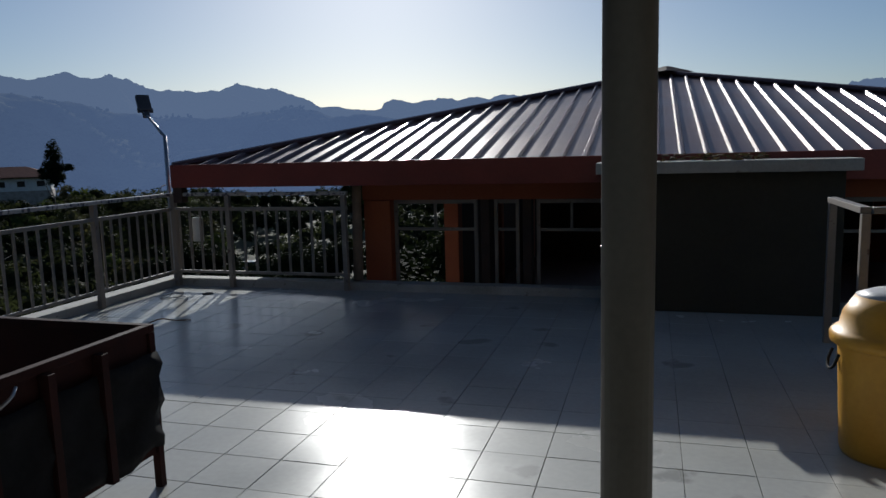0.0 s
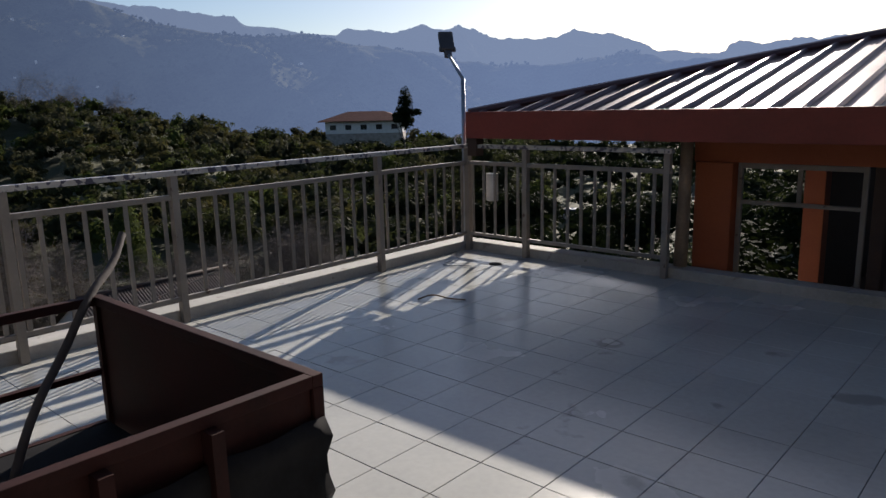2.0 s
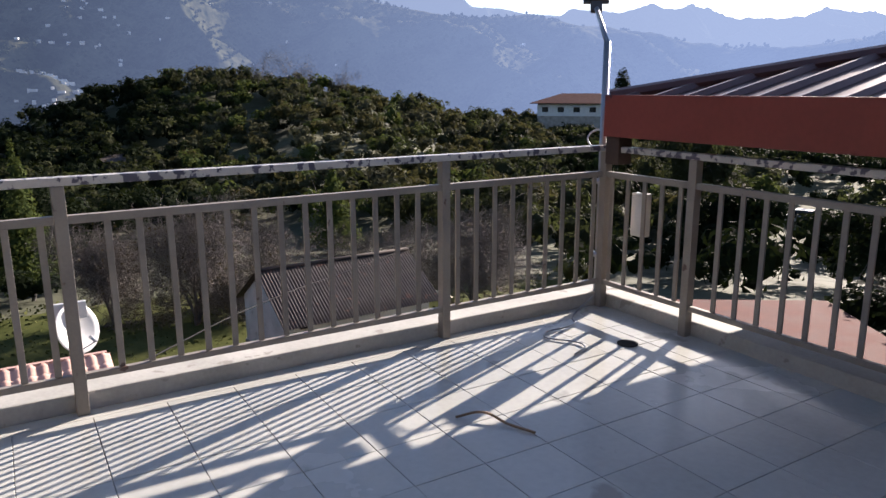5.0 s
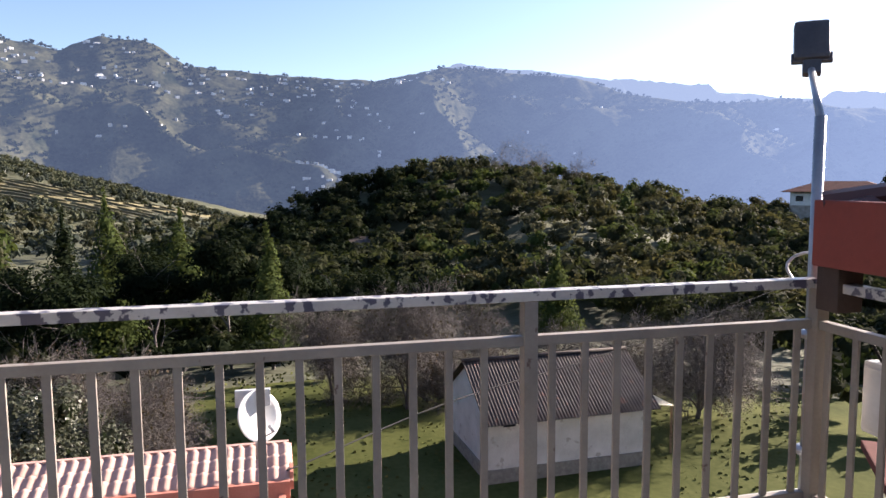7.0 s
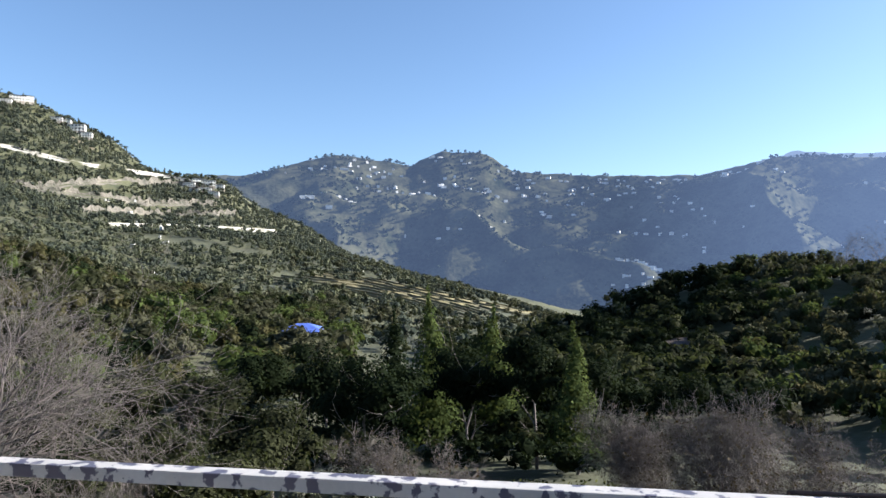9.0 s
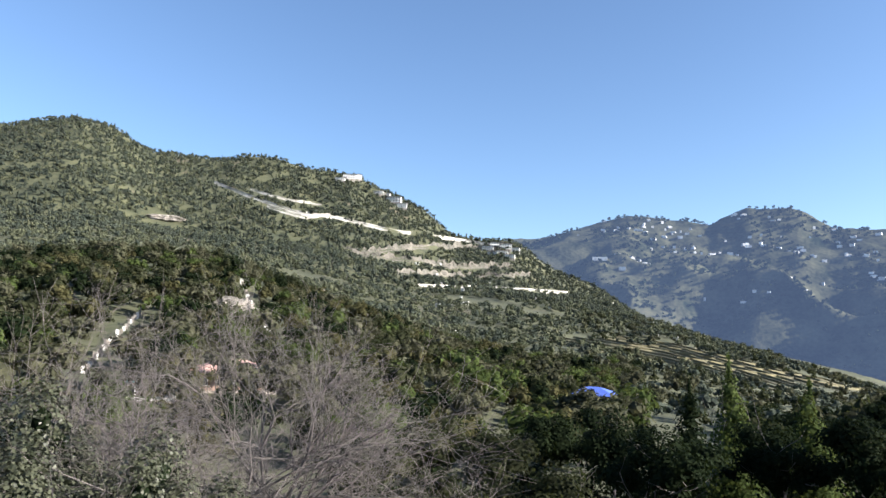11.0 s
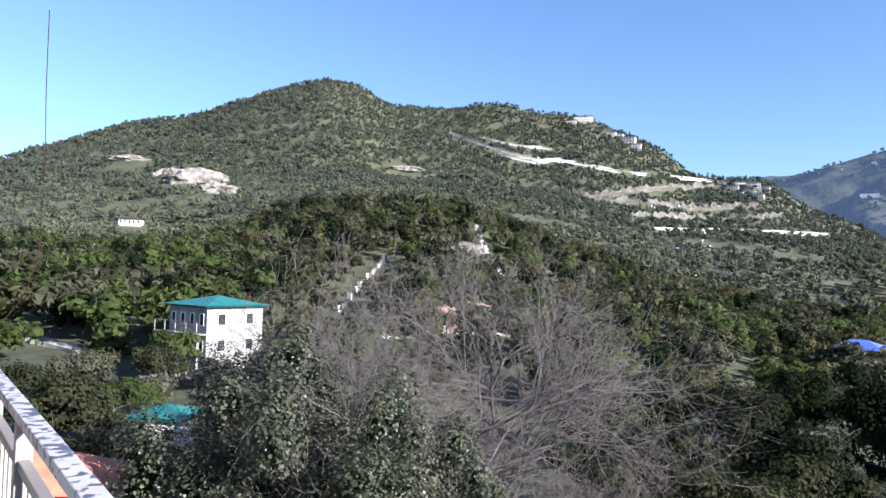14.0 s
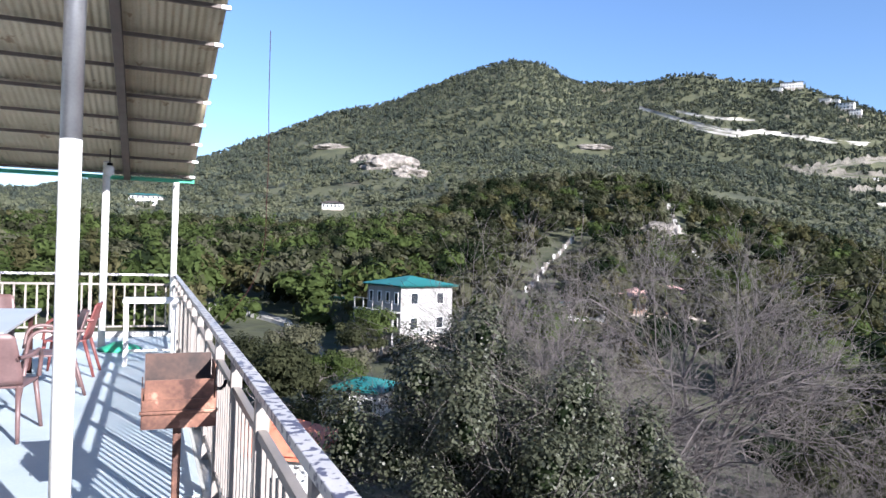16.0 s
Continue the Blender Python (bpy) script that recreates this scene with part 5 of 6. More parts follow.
# ---- trees ----
def leaf_cloud(rnd, lobes, count, size, flat=0.3, jitter=0.38):
    """Leaf clumps as small bent quads on the skins of several lobes: corner points (count, 4, 3)."""
    c = np.array([l[:3] for l in lobes])
    rad = np.array([l[3:6] for l in lobes])
    w = rad.prod(1) ** (2 / 3)
    pick = rnd.choice(len(lobes), count, p=w / w.sum())
    d = rnd.normal(size=(count, 3))
    d /= np.linalg.norm(d, axis=1, keepdims=True)
    d[:, 2] = np.where(d[:, 2] < -0.5, -d[:, 2], d[:, 2])
    p = c[pick] + d * rad[pick] * rnd.uniform(0.62, 1.12, (count, 1))
    nrm = d + rnd.normal(scale=jitter, size=(count, 3)) + np.array([0, 0, flat])
    nrm /= np.linalg.norm(nrm, axis=1, keepdims=True)
    t1 = np.cross(nrm, rnd.normal(size=(count, 3)))
    t1 /= np.linalg.norm(t1, axis=1, keepdims=True)
    t2 = np.cross(nrm, t1)
    s = size * rnd.uniform(0.55, 1.35, (count, 1))
    k = rnd.uniform(0.45, 0.9, (count, 1))
    return np.stack([p - t1 * s, p - t2 * s * k + nrm * s * 0.15, p + t1 * s, p + t2 * s * k - nrm * s * 0.1], 1)


def tri_mesh(name, co, material):
    """Loose triangles from corner points (count, 3, 3)."""
    co = co.reshape(-1, 3)
    n = len(co) // 3
    me = bpy.data.meshes.new(name)
    me.vertices.add(len(co))
    me.vertices.foreach_set("co", np.ascontiguousarray(co, np.float32).ravel())
    me.loops.add(n * 3)
    me.loops.foreach_set("vertex_index", np.arange(n * 3, dtype=np.int32))
    me.polygons.add(n)
    me.polygons.foreach_set("loop_start", np.arange(n, dtype=np.int32) * 3)
    me.polygons.foreach_set("loop_total", np.full(n, 3, np.int32))
    me.update(calc_edges=True)
    me.polygons.foreach_set("use_smooth", np.zeros(n, bool))
    me.materials.append(material)
    return new(name, me)


def shape(rnd, kind, h, r):
    """Lobes of a crown for a tree that stands at the origin."""
    if kind == "cone":
        return [(rnd.normal(0, 0.05) * r, rnd.normal(0, 0.05) * r, h * (0.14 + 0.82 * k), r * (1.05 - k) + 0.1, r * (1.05 - k) + 0.1, h * 0.10) for k in np.linspace(0, 1, 8)]
    if kind == "clumpy":
        out = [(0, 0, h * 0.6, r * 0.45, r * 0.45, h * 0.22)]
        for i in range(44):
            a, q = rnd.uniform(0, 6.28), r * math.sqrt(rnd.uniform(0.02, 1))
            s = rnd.uniform(0.10, 0.23) * r
            out.append((math.cos(a) * q, math.sin(a) * q, h * rnd.uniform(0.42, 0.97 - 0.3 * (q / r) ** 2), s, s, s * rnd.uniform(1.0, 2.1)))
        return out
    n = 5 if kind == "bush" else 8
    low = 0.38 if kind == "bush" else 0.5
    out = [(0, 0, h * 0.6, r * 0.55, r * 0.55, h * 0.3)]
    for i in range(n + 3):
        a = rnd.uniform(0, 6.28)
        q = rnd.uniform(0.4, 0.95) * r
        s = rnd.uniform(0.2, 0.46) * r
        out.append((math.cos(a) * q, math.sin(a) * q, h * rnd.uniform(low, 0.96 - 0.25 * q / r), s, s, s * rnd.uniform(0.6, 0.95)))
    return out


ICO = bmesh.new()
bmesh.ops.create_icosphere(ICO, subdivisions=1, radius=1.0)
BALL = np.array([[v.co[:] for v in f.verts] for f in ICO.faces])
ICO.free()


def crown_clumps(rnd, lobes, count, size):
    """One crown as loose triangles: leaf clumps over uneven inner masses added to block light."""
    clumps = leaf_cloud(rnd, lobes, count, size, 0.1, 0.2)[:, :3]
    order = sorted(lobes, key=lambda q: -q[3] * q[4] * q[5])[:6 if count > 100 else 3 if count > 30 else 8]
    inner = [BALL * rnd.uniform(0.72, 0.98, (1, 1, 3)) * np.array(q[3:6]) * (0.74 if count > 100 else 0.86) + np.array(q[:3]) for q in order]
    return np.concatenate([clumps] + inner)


def forest(name, spots, kinds, count, size, material, label, seed):
    """Many trees past counting as one object: spots are (x, y, z, height, kind)."""
    rnd = np.random.default_rng(seed)
    temps = {k: [crown_clumps(rnd, shape(rnd, k, 1.0, q), count, size * (0.8 if k == "cone" else 1)) for q in ((0.2, 0.25) if k == "cone" else (0.34, 0.42, 0.5))] for k in kinds}
    if isinstance(material, tuple):
        share = rnd.integers(len(material), size=len(spots))
        for i, m in enumerate(material):
            forest(name, [s for s, q in zip(spots, share) if q == i], kinds, count, size, m, label, seed + 100 * (i + 1))
        return None
    parts = []
    for x, y, z, h, k in spots:
        c = temps[k][rnd.integers(len(temps[k]))]
        a = rnd.uniform(0, 6.28)
        m = np.array([[math.cos(a), -math.sin(a), 0], [math.sin(a), math.cos(a), 0], [0, 0, 1]]) * h
        parts.append(c.reshape(-1, 3) @ m.T * np.array([1, 1, rnd.uniform(0.85, 1.15)]) + (x, y, z - 0.12 * h))
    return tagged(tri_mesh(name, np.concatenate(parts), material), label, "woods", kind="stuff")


CLEAR = [(-38.4, 65.0, 3.2), (-35.3, 59.9, 2.0), (-32.3, 54.9, 2.0), (-29.2, 49.9, 2.0), (-26.2, 44.8, 2.0), (-22.7, 39.1, 2.0), (-18.8, 32.6, 2.0), (-20, 7, 9), (-10, -7, 7), (-10, 14, 6), (-5, 9, 7)] + [(p.x, p.y, q) for p, q in ((VILLA, 7), (at(161.3, 62), 5), (COTTAGE, 3.5), (at(164.6, 45), 3), (at(48, 140), 10), (on_ground(113.6, -5.5), 8), (on_ground(113.6, -5.5) * 0.9, 8), (on_ground(113.6, -5.5) * 0.8, 7), (on_ground(180.3, 2.6, 120), 14), (on_ground(166.6, 2.6, 120), 9), (on_ground(180.3, 2.0, 120), 12), (on_ground(166.6, 2.0, 120), 10))] + FREE
CLEAR += [(q.x * k, q.y * k, 3.5) for k in (1.0, 0.97, 0.94) for line in ([(151.6, -3.4), (150.4, -1.6), (149.2, -0.4), (148.0, 1.1)], [(137.6, -2.5), (138.6, -0.5), (139.8, 1.2), (140.8, 3.8)]) for q in sight_path(line, 12, 70)]


def scatter(rnd, t0, t1, r0, r1, area, h0, h1, kinds, thin=0.0):
    n = int(radians(t1 - t0) * (r1 ** 2 - r0 ** 2) / 2 / area)
    th = np.radians(rnd.uniform(t0, t1, n))
    r = np.sqrt(rnd.uniform(r0 ** 2, r1 ** 2, n))
    x, y = -r * np.sin(th), r * np.cos(th)
    z = ground_z(x, y)
    dens = noise2(x / 60, y / 60, 7, 3)
    free = np.ones(n, bool)
    for cx, cy, cr in CLEAR:
        free &= (x - cx) ** 2 + (y - cy) ** 2 > cr * cr
    out = []
    for i in range(n):
        if dens[i] < thin or not free[i]:
            continue
        out.append((x[i], y[i], z[i], rnd.uniform(h0, h1), kinds[rnd.integers(len(kinds))]))
    return out


rnd = np.random.default_rng(5)
forest("hill_woods", scatter(rnd, 34, 80, 64, 185, 9.0, 2.4, 6.0, ("bush", "bush", "tree"), -1), ("bush", "tree"), 210, 0.07, (LEAF, LEAF, LEAF_GREEN, LEAF_SAGE, LEAF_YELLOW), "dense scrub and low trees covering the near hill", 1)
# The shoulder's shade is put into a darker leaf mix here.
forest("shaded_hill_woods", scatter(rnd, 79, 103, 64, 185, 8.0, 3.0, 6.5, ("bush", "tree"), -1), ("bush", "tree"), 210, 0.07, (LEAF_DARK, LEAF_DARK, LEAF_DARK, LEAF), "dense scrub on the hill's far shoulder with shade-darkened leaves", 21)
forest("slope_woods", scatter(rnd, 110, 194, 70, 300, 21, 3.5, 9.0, ("bush", "tree", "tree"), -0.5), ("bush", "tree"), 200, 0.068, (LEAF, LEAF, LEAF_SAGE, LEAF_SAGE, LEAF_DARK, LEAF_YELLOW, LEAF_GREEN), "mixed green woods on the slope behind the white house", 2)
forest("bright_woods", scatter(rnd, 158, 192, 78, 230, 95, 6, 10, ("tree", "cone"), -0.2), ("tree", "cone"), 210, 0.066, LEAF_GREEN, "fresh green trees on the sunny slope", 3)
forest("upper_woods", scatter(rnd, 100, 194, 300, 640, 42, 3.5, 8.0, ("bush", "tree", "bush"), -0.4), ("bush", "tree", "cone"), 50, 0.12, (LEAF_HAZY, LEAF_HAZY, LEAF_HAZY_DARK), "scattered woods on the upper slope", 4)
forest("mountain_woods", scatter(rnd, 108, 194, 640, 1190, 30, 4, 8.0, ("bush", "bush", "cone"), -0.6), ("bush", "cone"), 12, 0.2, (LEAF_HAZY, LEAF_HAZY_DARK, LEAF_HAZY_DARK), "dark woods on the mountain", 6)
forest("spur_woods", scatter(rnd, 86, 114, 130, 620, 60, 4, 8, ("bush", "tree"), -0.3), ("bush", "tree"), 60, 0.1, (LEAF, LEAF_SAGE, LEAF_HAZY_DARK), "trees between the field terraces", 8)
# Backlit valley trees: their shade is put into the dark leaf.
forest("valley_woods", scatter(rnd, 86, 134, 37, 70, 13, 2.4, 5.0, ("bush", "tree"), -1), ("bush", "tree"), 260, 0.055, (LEAF_DARK, LEAF_DARK, LEAF_DARK, LEAF), "dark low trees and shrubs on the valley floor", 10)
forest("ridge_woods", scatter(rnd, -40, 54, 30, 155, 16, 3, 6.0, ("bush", "tree"), -1), ("bush", "tree"), 200, 0.065, (LEAF_DARK, LEAF_DARK, LEAF), "trees around the bungalow on the ridge", 9)


# clumps of far trees on the blue range
def far_clumps(n, seed):
    rnd = np.random.default_rng(seed)
    table, r0, ridge, r1, foot, sd = range_args(1)
    th, k = rnd.uniform(26, 124, n), rnd.uniform(0.05, 1.0, n) ** 0.7
    r = r0 + (ridge - r0) * k
    z = range_z(r, th, table, r0, ridge, r1, foot, sd)
    x, y = -r * np.sin(np.radians(th)), r * np.cos(np.radians(th))
    dens = noise2(x / 140, y / 140, 11, 3)
    out = []
    for i in range(n):
        if dens[i] > -0.12:
            out.append((x[i], y[i], z[i] - 1, rnd.uniform(7, 15), "bush"))
    return out


# Far foliage, its haze also painted in as emission.
FAR_LEAF = haze_mat("far_leaf", (0.005, 0.009, 0.006), (0.032, 0.040, 0.022), (0.40, 0.58, 1.0), (0.217, 0.05), 0.012)
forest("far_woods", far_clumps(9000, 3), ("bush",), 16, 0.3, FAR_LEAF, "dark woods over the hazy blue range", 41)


def branches(rnd, start, direction, length, radius, depth, out, droop=0.0, split=3, spread=0.55):
    """Limbs as tapered segments that fork and thin out."""
    p, d = start, direction.normalized()
    steps = 3
    for i in range(steps):
        d = (d + Vector(rnd.normal(scale=0.19, size=3)) + Vector((0, 0, -droop))).normalized()
        q = p + d * (length / steps)
        r1 = radius * (1 - 0.4 * (i + 1) / steps)
        out.append((p, q, radius * (1 - 0.4 * i / steps), r1))
        p = q
        if depth > 0 and (i > 0 or depth > 2):
            for k in range(split if i == steps - 1 else max(split - 1, 1)):
                side = (d + Vector(rnd.normal(scale=spread, size=3))).normalized()
                branches(rnd, q, side, length * rnd.uniform(0.5, 0.8), r1 * rnd.uniform(0.5, 0.72), depth - 1, out, droop, split, spread)


def limb_mesh(name, segs, material, parent, label="", sides=4, least=0.004):
    a = np.array([s[0][:] for s in segs])
    b = np.array([s[1][:] for s in segs])
    ra = np.maximum(np.array([s[2] for s in segs]), least)
    rb = np.maximum(np.array([s[3] for s in segs]), least)
    d = b - a
    d /= np.linalg.norm(d, axis=1, keepdims=True)
    u = np.cross(d, np.array([0.31, 0.52, 0.79]))
    u /= np.linalg.norm(u, axis=1, keepdims=True)
    v = np.cross(d, u)
    rings = []
    for c, r in ((a, ra), (b, rb)):
        rings.append(np.stack([c + r[:, None] * (u * math.cos(2 * math.pi * k / sides) + v * math.sin(2 * math.pi * k / sides)) for k in range(sides)], 1))
    co = np.concatenate(rings, 1).reshape(-1, 3)
    base = np.arange(len(segs))[:, None] * 2 * sides
    quads = np.concatenate([np.stack([base[:, 0] + k, base[:, 0] + (k + 1) % sides, base[:, 0] + sides + (k + 1) % sides, base[:, 0] + sides + k], -1) for k in range(sides)])
    ob = quad_mesh(name, co, quads, material, True)
    ob.parent = parent
    if label:
        ob["label"] = label
    return ob


def leafy_tree(name, place, h, r, leaf, label, count=3000, size=0.09, kind="tree", seed=1, trunk=0.12):
    rnd = np.random.default_rng(seed)
    ob = tagged(empty(name, *place), label, "tree")
    segs = []
    branches(rnd, Vector((0, 0, -0.4)), Vector((0.05, 0, 1)), h * 0.5, trunk, 3, segs, 0, 2, 0.5)
    main = [s for s in segs if s[2] > trunk * 0.45]
    rest = [s for s in segs if s[2] <= trunk * 0.45 and s[1].z < h * 0.9 and math.hypot(s[1].x, s[1].y) < r]
    limb_mesh("trunk", main, BARK, ob, sides=8)
    if rest:
        limb_mesh("limb_crown", rest, BARK, ob)["kind"] = "stuff"
    lobes = shape(rnd, kind, h, r)
    c = leaf_cloud(rnd, lobes, count, size)
    # Solid cores block light; clumpy crowns get dark ones, painted as inner shade.
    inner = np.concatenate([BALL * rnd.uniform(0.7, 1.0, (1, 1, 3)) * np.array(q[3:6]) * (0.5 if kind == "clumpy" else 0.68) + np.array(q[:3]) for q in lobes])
    mass = tri_mesh("crown_core", inner, LEAF_DARK if kind == "clumpy" else leaf)
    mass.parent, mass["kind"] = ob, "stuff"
    crown = quad_mesh("crown", c.reshape(-1, 3), np.arange(count * 4).reshape(-1, 4), leaf)
    crown.parent = ob
    return ob


def bare_tree(name, place, h, label, seed, depth=5, split=3, trunk=0.2, lean=(0, 0, 1), spread=0.6, leaves=0, stems=1):
    rnd = np.random.default_rng(seed)
    ob = tagged(empty(name, *place), label, "tree")
    segs = []
    for i in range(stems):
        d = Vector(lean) + Vector((math.cos(i * 2.4), math.sin(i * 2.4), 0)) * (0.35 + 0.26 * i) * (stems > 1)
        branches(rnd, Vector((0, 0, -0.4)), d, h * 0.42, trunk, depth, segs, 0.0, split, spread)
    limb_mesh("trunk", [s for s in segs if s[2] > trunk * 0.4], BARK, ob, sides=8)
    limb_mesh("branch_crown", [s for s in segs if trunk * 0.1 < s[2] <= trunk * 0.4], BARK, ob, sides=4)["kind"] = "stuff"
    limb_mesh("twig_crown", [s for s in segs if s[2] <= trunk * 0.1], BARK, ob, "fine pale bare twigs", 3, 0.0048)["kind"] = "stuff"
    if leaves:
        tips = np.array([s[1][:] for s in segs if s[2] <= trunk * 0.15])
        c = tips[rnd.integers(len(tips), size=leaves)] + rnd.normal(scale=0.12, size=(leaves, 3))
        cloud = leaf_cloud(rnd, [(0, 0, 0, 0.01, 0.01, 0.01)], leaves, 0.06)
        cloud += c[:, None, :]
        crown = quad_mesh("crown", cloud.reshape(-1, 3), np.arange(leaves * 4).reshape(-1, 4), LEAF_DRY)
        crown.parent = ob
    return ob


# the great bare tree and the leafy trees close below the railing
bare_tree("bare_tree", at(145.0, 27), 14.5, "large spreading bare tree with pale twigs below the terrace", 12, 4, 4, 0.17, (0.0, 0.0, 1.25), 0.72, 0, 4)
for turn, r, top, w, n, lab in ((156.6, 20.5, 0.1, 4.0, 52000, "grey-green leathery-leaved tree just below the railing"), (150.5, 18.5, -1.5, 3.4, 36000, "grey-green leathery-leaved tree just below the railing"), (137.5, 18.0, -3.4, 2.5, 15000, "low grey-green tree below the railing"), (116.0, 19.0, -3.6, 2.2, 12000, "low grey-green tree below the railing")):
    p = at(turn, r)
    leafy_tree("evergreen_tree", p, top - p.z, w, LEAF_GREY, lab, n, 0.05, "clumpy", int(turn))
for i, (turn, r, h, w, leaf, n, s, kind, lab) in enumerate((
        (166, 30, 4.6, 2.4, LEAF, 4000, 0.1, "tree", "dark green tree below the terrace"),
        (168, 34, 5.0, 2.6, LEAF, 4000, 0.1, "tree", "dark green tree below the terrace"),
        (172, 44, 5.5, 3.0, LEAF, 4000, 0.12, "tree", "dark green tree by the valley road"),
        (167, 17, 3.8, 2.0, LEAF, 4000, 0.08, "bush", "dark green bush below the railing"),
        (160, 60, 2.6, 2.0, LEAF_SAGE, 3000, 0.1, "bush", "sage-green shrub near the white house"),
        (160.6, 64, 3.4, 2.0, LEAF, 3000, 0.1, "bush", "dark green shrub below the white house"),
        (165, 64, 4.5, 2.4, LEAF, 3000, 0.1, "bush", "dark green shrub near the white house"),
        (167, 52, 4.0, 2.2, LEAF_GREEN, 3000, 0.1, "bush", "green shrub by the valley road"),
        (160, 42, 4.0, 2.2, LEAF, 3500, 0.1, "tree", "dark green tree near the small cottage"),
        (170, 60, 5.0, 2.6, LEAF_SAGE, 3000, 0.1, "tree", "sage-green tree by the valley road"),
        (158, 44, 5.0, 2.8, LEAF, 3500, 0.12, "tree", "dark green tree near the small cottage"),
        (160.0, 49, 3.0, 1.8, LEAF, 3000, 0.09, "bush", "dark green shrub below the white house"),
        (167.6, 47, 2.4, 1.5, LEAF, 3000, 0.09, "bush", "dark green shrub below the white house"),
        (165.9, 57, 3.0, 2.2, LEAF_SAGE, 3000, 0.1, "bush", "sage-green shrub beside the white house"),
        (156.8, 62, 5.5, 2.6, LEAF, 3500, 0.11, "tree", "dark green tree behind the white house"),
        (163.5, 66, 5.5, 2.6, LEAF_GREEN, 3500, 0.11, "tree", "fresh green tree behind the white house"),
        (169.5, 48, 4.0, 2.4, LEAF, 3000, 0.1, "bush", "dark green shrub by the valley road"),
        (174, 54, 5.0, 2.6, LEAF, 3000, 0.1, "bush", "dark green shrub by the valley road"),
        (129, 30, 6.5, 2.8, LEAF, 5000, 0.1, "tree", "olive-green tree on the slope"),
        (124, 26, 5.5, 2.6, LEAF, 5000, 0.09, "tree", "olive-green tree on the slope"),
        (118, 34, 6.8, 2.8, LEAF, 5000, 0.1, "tree", "dark olive-green tree on the slope"),
        (121, 22, 4.6, 2.2, LEAF_GREY, 5000, 0.07, "bush", "grey-green bush below the railing"),
        (115, 24, 5.2, 2.2, LEAF_GREY, 5000, 0.07, "bush", "grey-green bush below the railing"),
        (110, 42, 8.5, 3.0, LEAF_DARK, 4500, 0.12, "tree", "dark tree in the valley"),
        (104.7, 52, 12.0, 2.6, LEAF_GREEN, 5000, 0.13, "cone", "tall fresh-green conifer in the valley"),
        (99.5, 54, 10.8, 2.6, LEAF_GREEN, 5000, 0.13, "cone", "tall fresh-green conifer in the valley"),
        (107.5, 56, 11.0, 2.6, LEAF_DARK, 4500, 0.13, "cone", "tall dark conifer in the valley"),
        (102, 48, 9.0, 3.0, LEAF_DARK, 4500, 0.12, "tree", "dark tree in the valley"),
        (96.5, 46, 9.5, 2.5, LEAF_DARK, 4500, 0.12, "tree", "dark tree in the valley"),
        (93.4, 44, 9.0, 1.8, LEAF_GREEN, 5000, 0.1, "cone", "yellow-green drooping tree in the valley"),
        (113, 54, 9.5, 3.0, LEAF_DARK, 4500, 0.12, "tree", "dark tree in the valley"),
        (117, 60, 9.0, 3.4, LEAF_DARK, 4500, 0.13, "tree", "dark tree in the valley"),
        (122, 52, 8.0, 3.2, LEAF, 4500, 0.12, "tree", "olive-green tree in the valley"),
        (127, 58, 8.0, 3.2, LEAF, 4500, 0.12, "tree", "olive-green tree in the valley"),
        (133, 48, 7.0, 3.0, LEAF, 4500, 0.12, "tree", "olive-green tree in the valley"),
        (91, 60, 7.5, 3.2, LEAF_DARK, 4500, 0.13, "tree", "dark tree at the foot of the hill"),
        (86, 58, 6.5, 3.0, LEAF_DARK, 4000, 0.13, "tree", "dark tree at the foot of the hill"),
        (69, 55, 7.5, 2.2, LEAF_GREEN, 4500, 0.12, "cone", "yellow-green tree at the foot of the hill"),
        (62, 50, 6.0, 3.0, LEAF, 4000, 0.12, "tree", "olive tree at the foot of the hill"),
        (55, 45, 6.0, 3.0, LEAF, 4000, 0.12, "tree", "olive tree at the foot of the hill"),
        (44.8, 120, 15.3, 2.4, LEAF_DARK, 5000, 0.16, "tree", "tall dark araucaria-like tree by the bungalow"),
        (39.5, 60, 12.2, 4.0, LEAF, 5000, 0.16, "tree", "feathery dark tree beyond the pavilion roof"),
        (-6, 6.3, 9.6, 1.8, LEAF_DARK, 6000, 0.07, "tree", "dark creeper-covered tree beside the pavilion"),
        (14, 12.5, 8.0, 2.4, LEAF_DARK, 5000, 0.08, "tree", "dark tree beside the pavilion"),
        (36, 45, 7.0, 3.5, LEAF_DARK, 4000, 0.14, "tree", "dark tree behind the pavilion"),
        (24, 32, 6.5, 3.2, LEAF_DARK, 4000, 0.12, "tree", "dark tree behind the pavilion"),
        (8, 34, 7.5, 3.4, LEAF_DARK, 4000, 0.12, "tree", "dark tree behind the pavilion"),
        (-8, 30, 7.0, 3.2, LEAF_DARK, 4000, 0.12, "tree", "dark tree behind the pavilion"))):
    leafy_tree("tree" if kind != "bush" else "bush", at(turn, r), h, w, leaf, lab, n, s, kind, 30 + i)
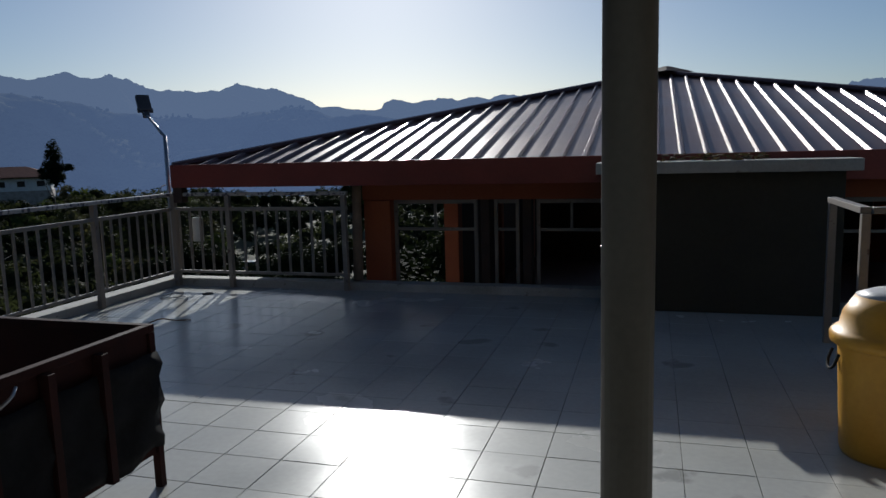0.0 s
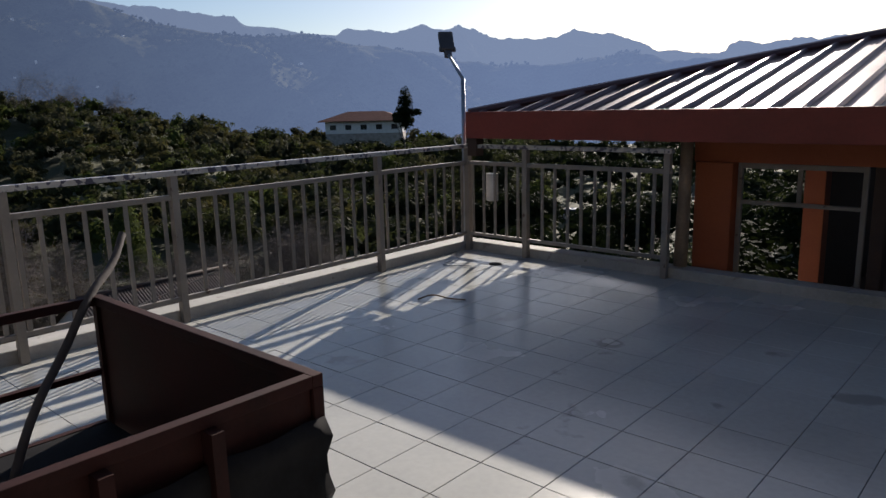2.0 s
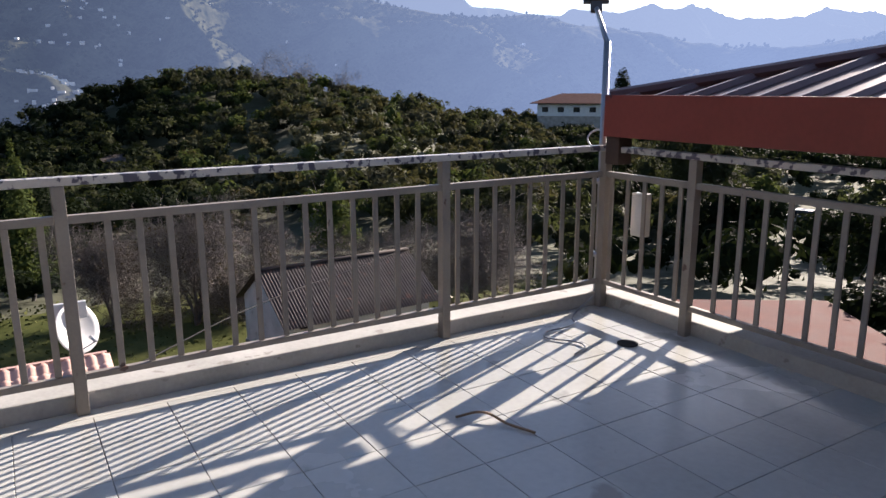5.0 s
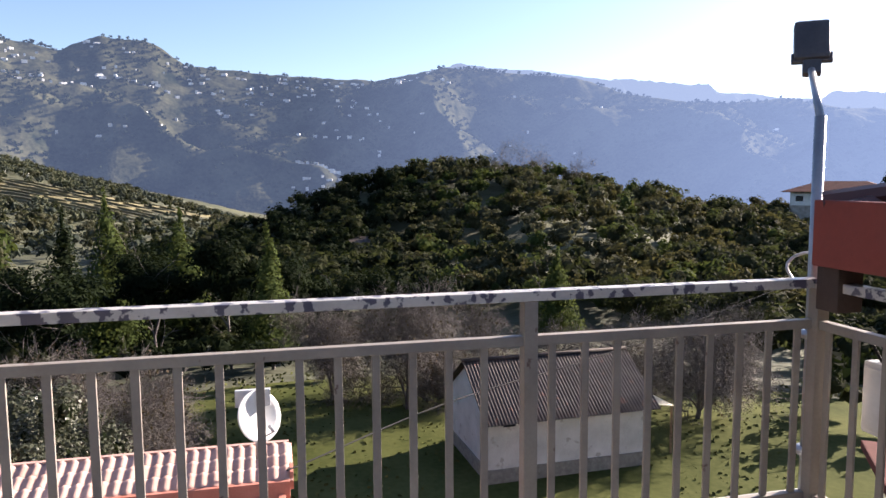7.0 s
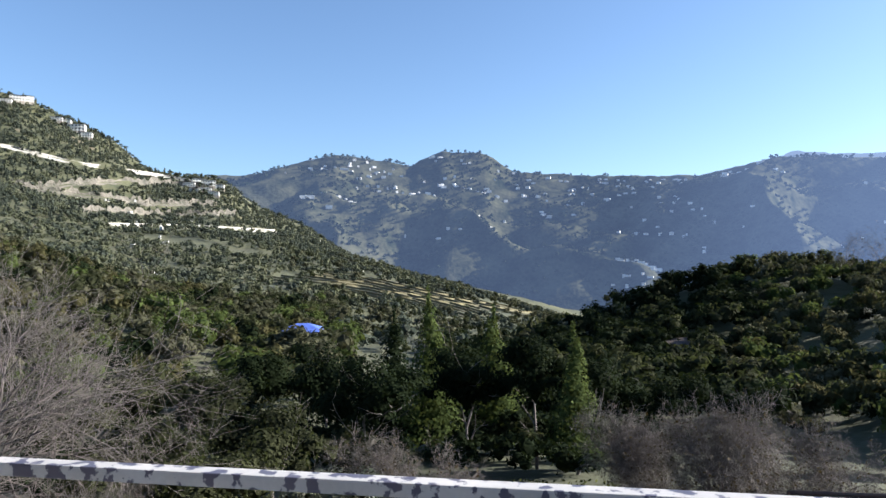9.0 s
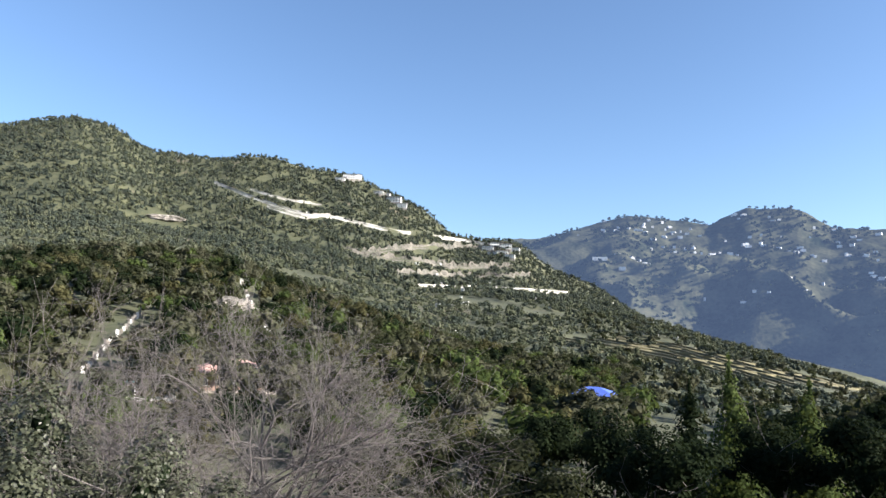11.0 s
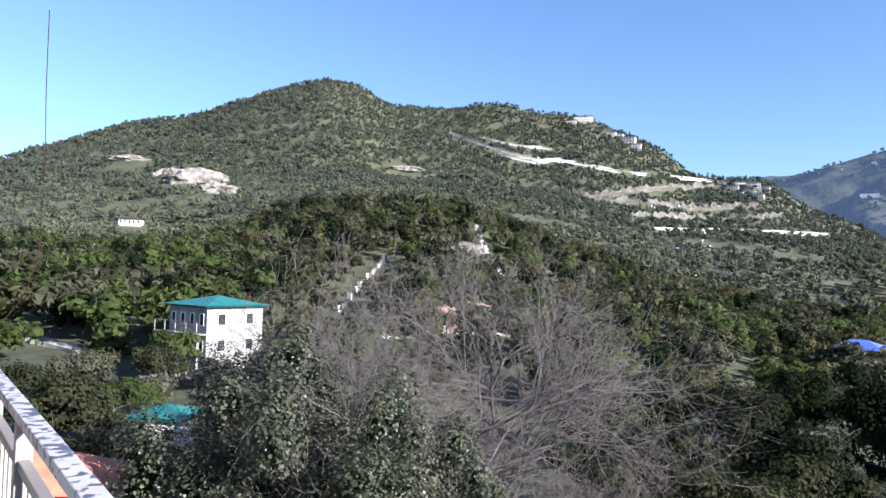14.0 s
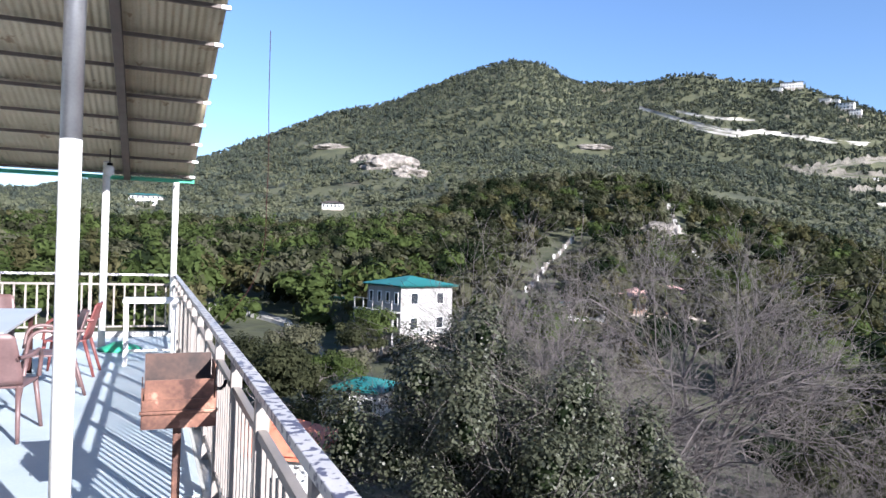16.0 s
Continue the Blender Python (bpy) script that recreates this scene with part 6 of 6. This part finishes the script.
for i, (turn, r, h, d, lv, lab) in enumerate(((83, 30, 6.0, 5, 2500, "dry brownish tree with few remaining leaves"), (89, 33, 5.5, 5, 1500, "dry brownish tree with few remaining leaves"), (77, 33, 5.6, 5, 2200, "dry brownish tree behind the hut"), (66, 34, 6.0, 5, 1500, "dry brownish tree behind the hut"), (58, 30, 5.6, 5, 1000, "dry brownish tree beside the hut"), (106, 26, 5.0, 5, 3000, "dry shrub below the railing"), (110, 30, 5.2, 5, 3000, "dry shrub below the railing"), (134, 24, 5.5, 5, 0, "bare pale tree below the terrace"), (71, 147, 10.5, 4, 0, "bare tree on the hill's crest"), (73, 147, 8.5, 4, 300, "thin tree on the hill's crest"), (69.2, 147, 8.5, 4, 300, "thin tree on the hill's crest"), (67.2, 147, 7.5, 4, 200, "thin tree on the hill's crest"))):
    bare_tree("dry_tree", at(turn, r), h, lab, 60 + i, d, 3, 0.11, (0, 0, 1), 0.6, lv, 2 if r < 100 else 1)

# small things near the white house
gp = on_ground(166.4, -4.9, 55)
tp = tagged(empty("garden_shelter", gp.x, gp.y, gp.z, 166), "small green tarpaulin shelter by the valley road", "shelter")
box("tarpaulin", (-1.4, 1.4, -0.9, 0.9, 1.5, 1.62), GREEN_PAINT, tp, bevel=0.05)
for sx in (-1.3, 1.22):
    for sy in (-0.8, 0.72):
        box("pole", (sx, sx + 0.08, sy, sy + 0.08, -0.5, 1.5), WOOD, tp)
wp = on_ground(156.6, -1.9, 75)
wt_ob = tagged(empty("water_tank", wp.x, wp.y, wp.z), "white plastic water tank on the wooded slope", "water tank")
rod("barrel", (0, 0, -0.5), (0, 0, 3.0), 0.7, WHITE_PLASTIC, wt_ob, sides=20)
rod("lid", (0, 0, 3.0), (0, 0, 3.15), 0.3, WHITE_PLASTIC, wt_ob, sides=16)

# lawn and grass tufts on the ground by the hut
GRASS = stuff_mat("short_grass", (0.034, 0.044, 0.012), (0.11, 0.115, 0.042), 0.95, 0, 0.25, 4, 0.6, 0.28, island_random=0.1, depth=0.05, shine=0.03)
lt, lr = np.meshgrid(np.radians(np.arange(44, 112, 1.0)), np.arange(12.5, 40, 1.2))
lx, ly = -lr * np.sin(lt), lr * np.cos(lt)
tagged(grid_mesh("lawn", lx, ly, ground_z(lx, ly) + 0.05, GRASS), "short yellowish-green lawn around the hut", "lawn", kind="structure")
rnd = np.random.default_rng(77)
n = 5000
th, r = np.radians(rnd.uniform(50, 112, n)), np.sqrt(rnd.uniform(13 ** 2, 42 ** 2, n))
gx, gy = -r * np.sin(th), r * np.cos(th)
keep = ~(((gx + 20) ** 2 + (gy - 7) ** 2 < 16) | ((gx + 9.5) ** 2 < 6) & (gy < 0))
gx, gy = gx[keep], gy[keep]
gz = ground_z(gx, gy)
a, s = rnd.uniform(0, 6.28, len(gx)), rnd.uniform(0.04, 0.11, len(gx))
c = np.stack([gx, gy, gz], -1)
e = np.stack([np.cos(a) * s, np.sin(a) * s, np.zeros_like(a)], -1)
up = np.stack([rnd.normal(0, 0.05, len(a)), rnd.normal(0, 0.05, len(a)), s * 1.3], -1)
blades = np.stack([c - e, c + e, c + e * 0.6 + up, c - e * 0.6 + up], 1)
tagged(quad_mesh("grass", blades.reshape(-1, 3), np.arange(len(c) * 4).reshape(-1, 4), GRASS), "short yellowish-green grass around the hut", "grass", kind="stuff")
tagged(wire("overhead_cable", [(-8.5, -2.0, -3.0), (-14, 2, -3.9), (-19.5, 9.0, -4.4), (-24, 20, -3.0)], 0.015, BLACK), "thin overhead cable crossing above the hut", "cable")

# ---- floor tiles ----
TS = 0.308
tile_me = None
co, quads = [], []
count = 0
for i in range(25):
    for j in range(20):
        x, y = 0.03 + 0.04 + i * TS, 0.04 - (j + 1) * TS
        if x + TS > FLOOR_X or y < -6.05:
            continue
        if i < 18 and 0 <= j < 16:
            if tile_me is None:
                bm = bmesh.new()
                add_box(bm, 0.0011, TS - 0.0011, 0.0011, TS - 0.0011, -0.012, 0.0, 0.0)
                bmesh.ops.bevel(bm, geom=[e for e in bm.edges if all(v.co.z > -0.005 for v in e.verts)], offset=0.002, segments=1, affect="EDGES")
                t = link("tile", bm, TILE, floor_ob)
                tile_me = t.data
            else:
                t = new("tile", tile_me)
                t.parent = floor_ob
            t.location = (x, y, rng.uniform(-0.0008, 0.0008))
            t.rotation_euler = (rng.gauss(0, 0.0011), rng.gauss(0, 0.0011), 0)
        else:
            n = len(co)
            a, b = 0.0011, TS - 0.0011
            co += [(x + a, y + a, 0), (x + b, y + a, 0), (x + b, y + b, 0), (x + a, y + b, 0), (x + a, y + a, -0.011), (x + b, y + a, -0.011), (x + b, y + b, -0.011), (x + a, y + b, -0.011)]
            quads += [(n, n + 1, n + 2, n + 3), (n, n + 4, n + 5, n + 1), (n + 1, n + 5, n + 6, n + 2), (n + 2, n + 6, n + 7, n + 3), (n + 3, n + 7, n + 4, n)]
rest = quad_mesh("tile_field", np.array(co, float), np.array(quads), TILE)
rest.parent = floor_ob
rest["kind"] = "stuff"
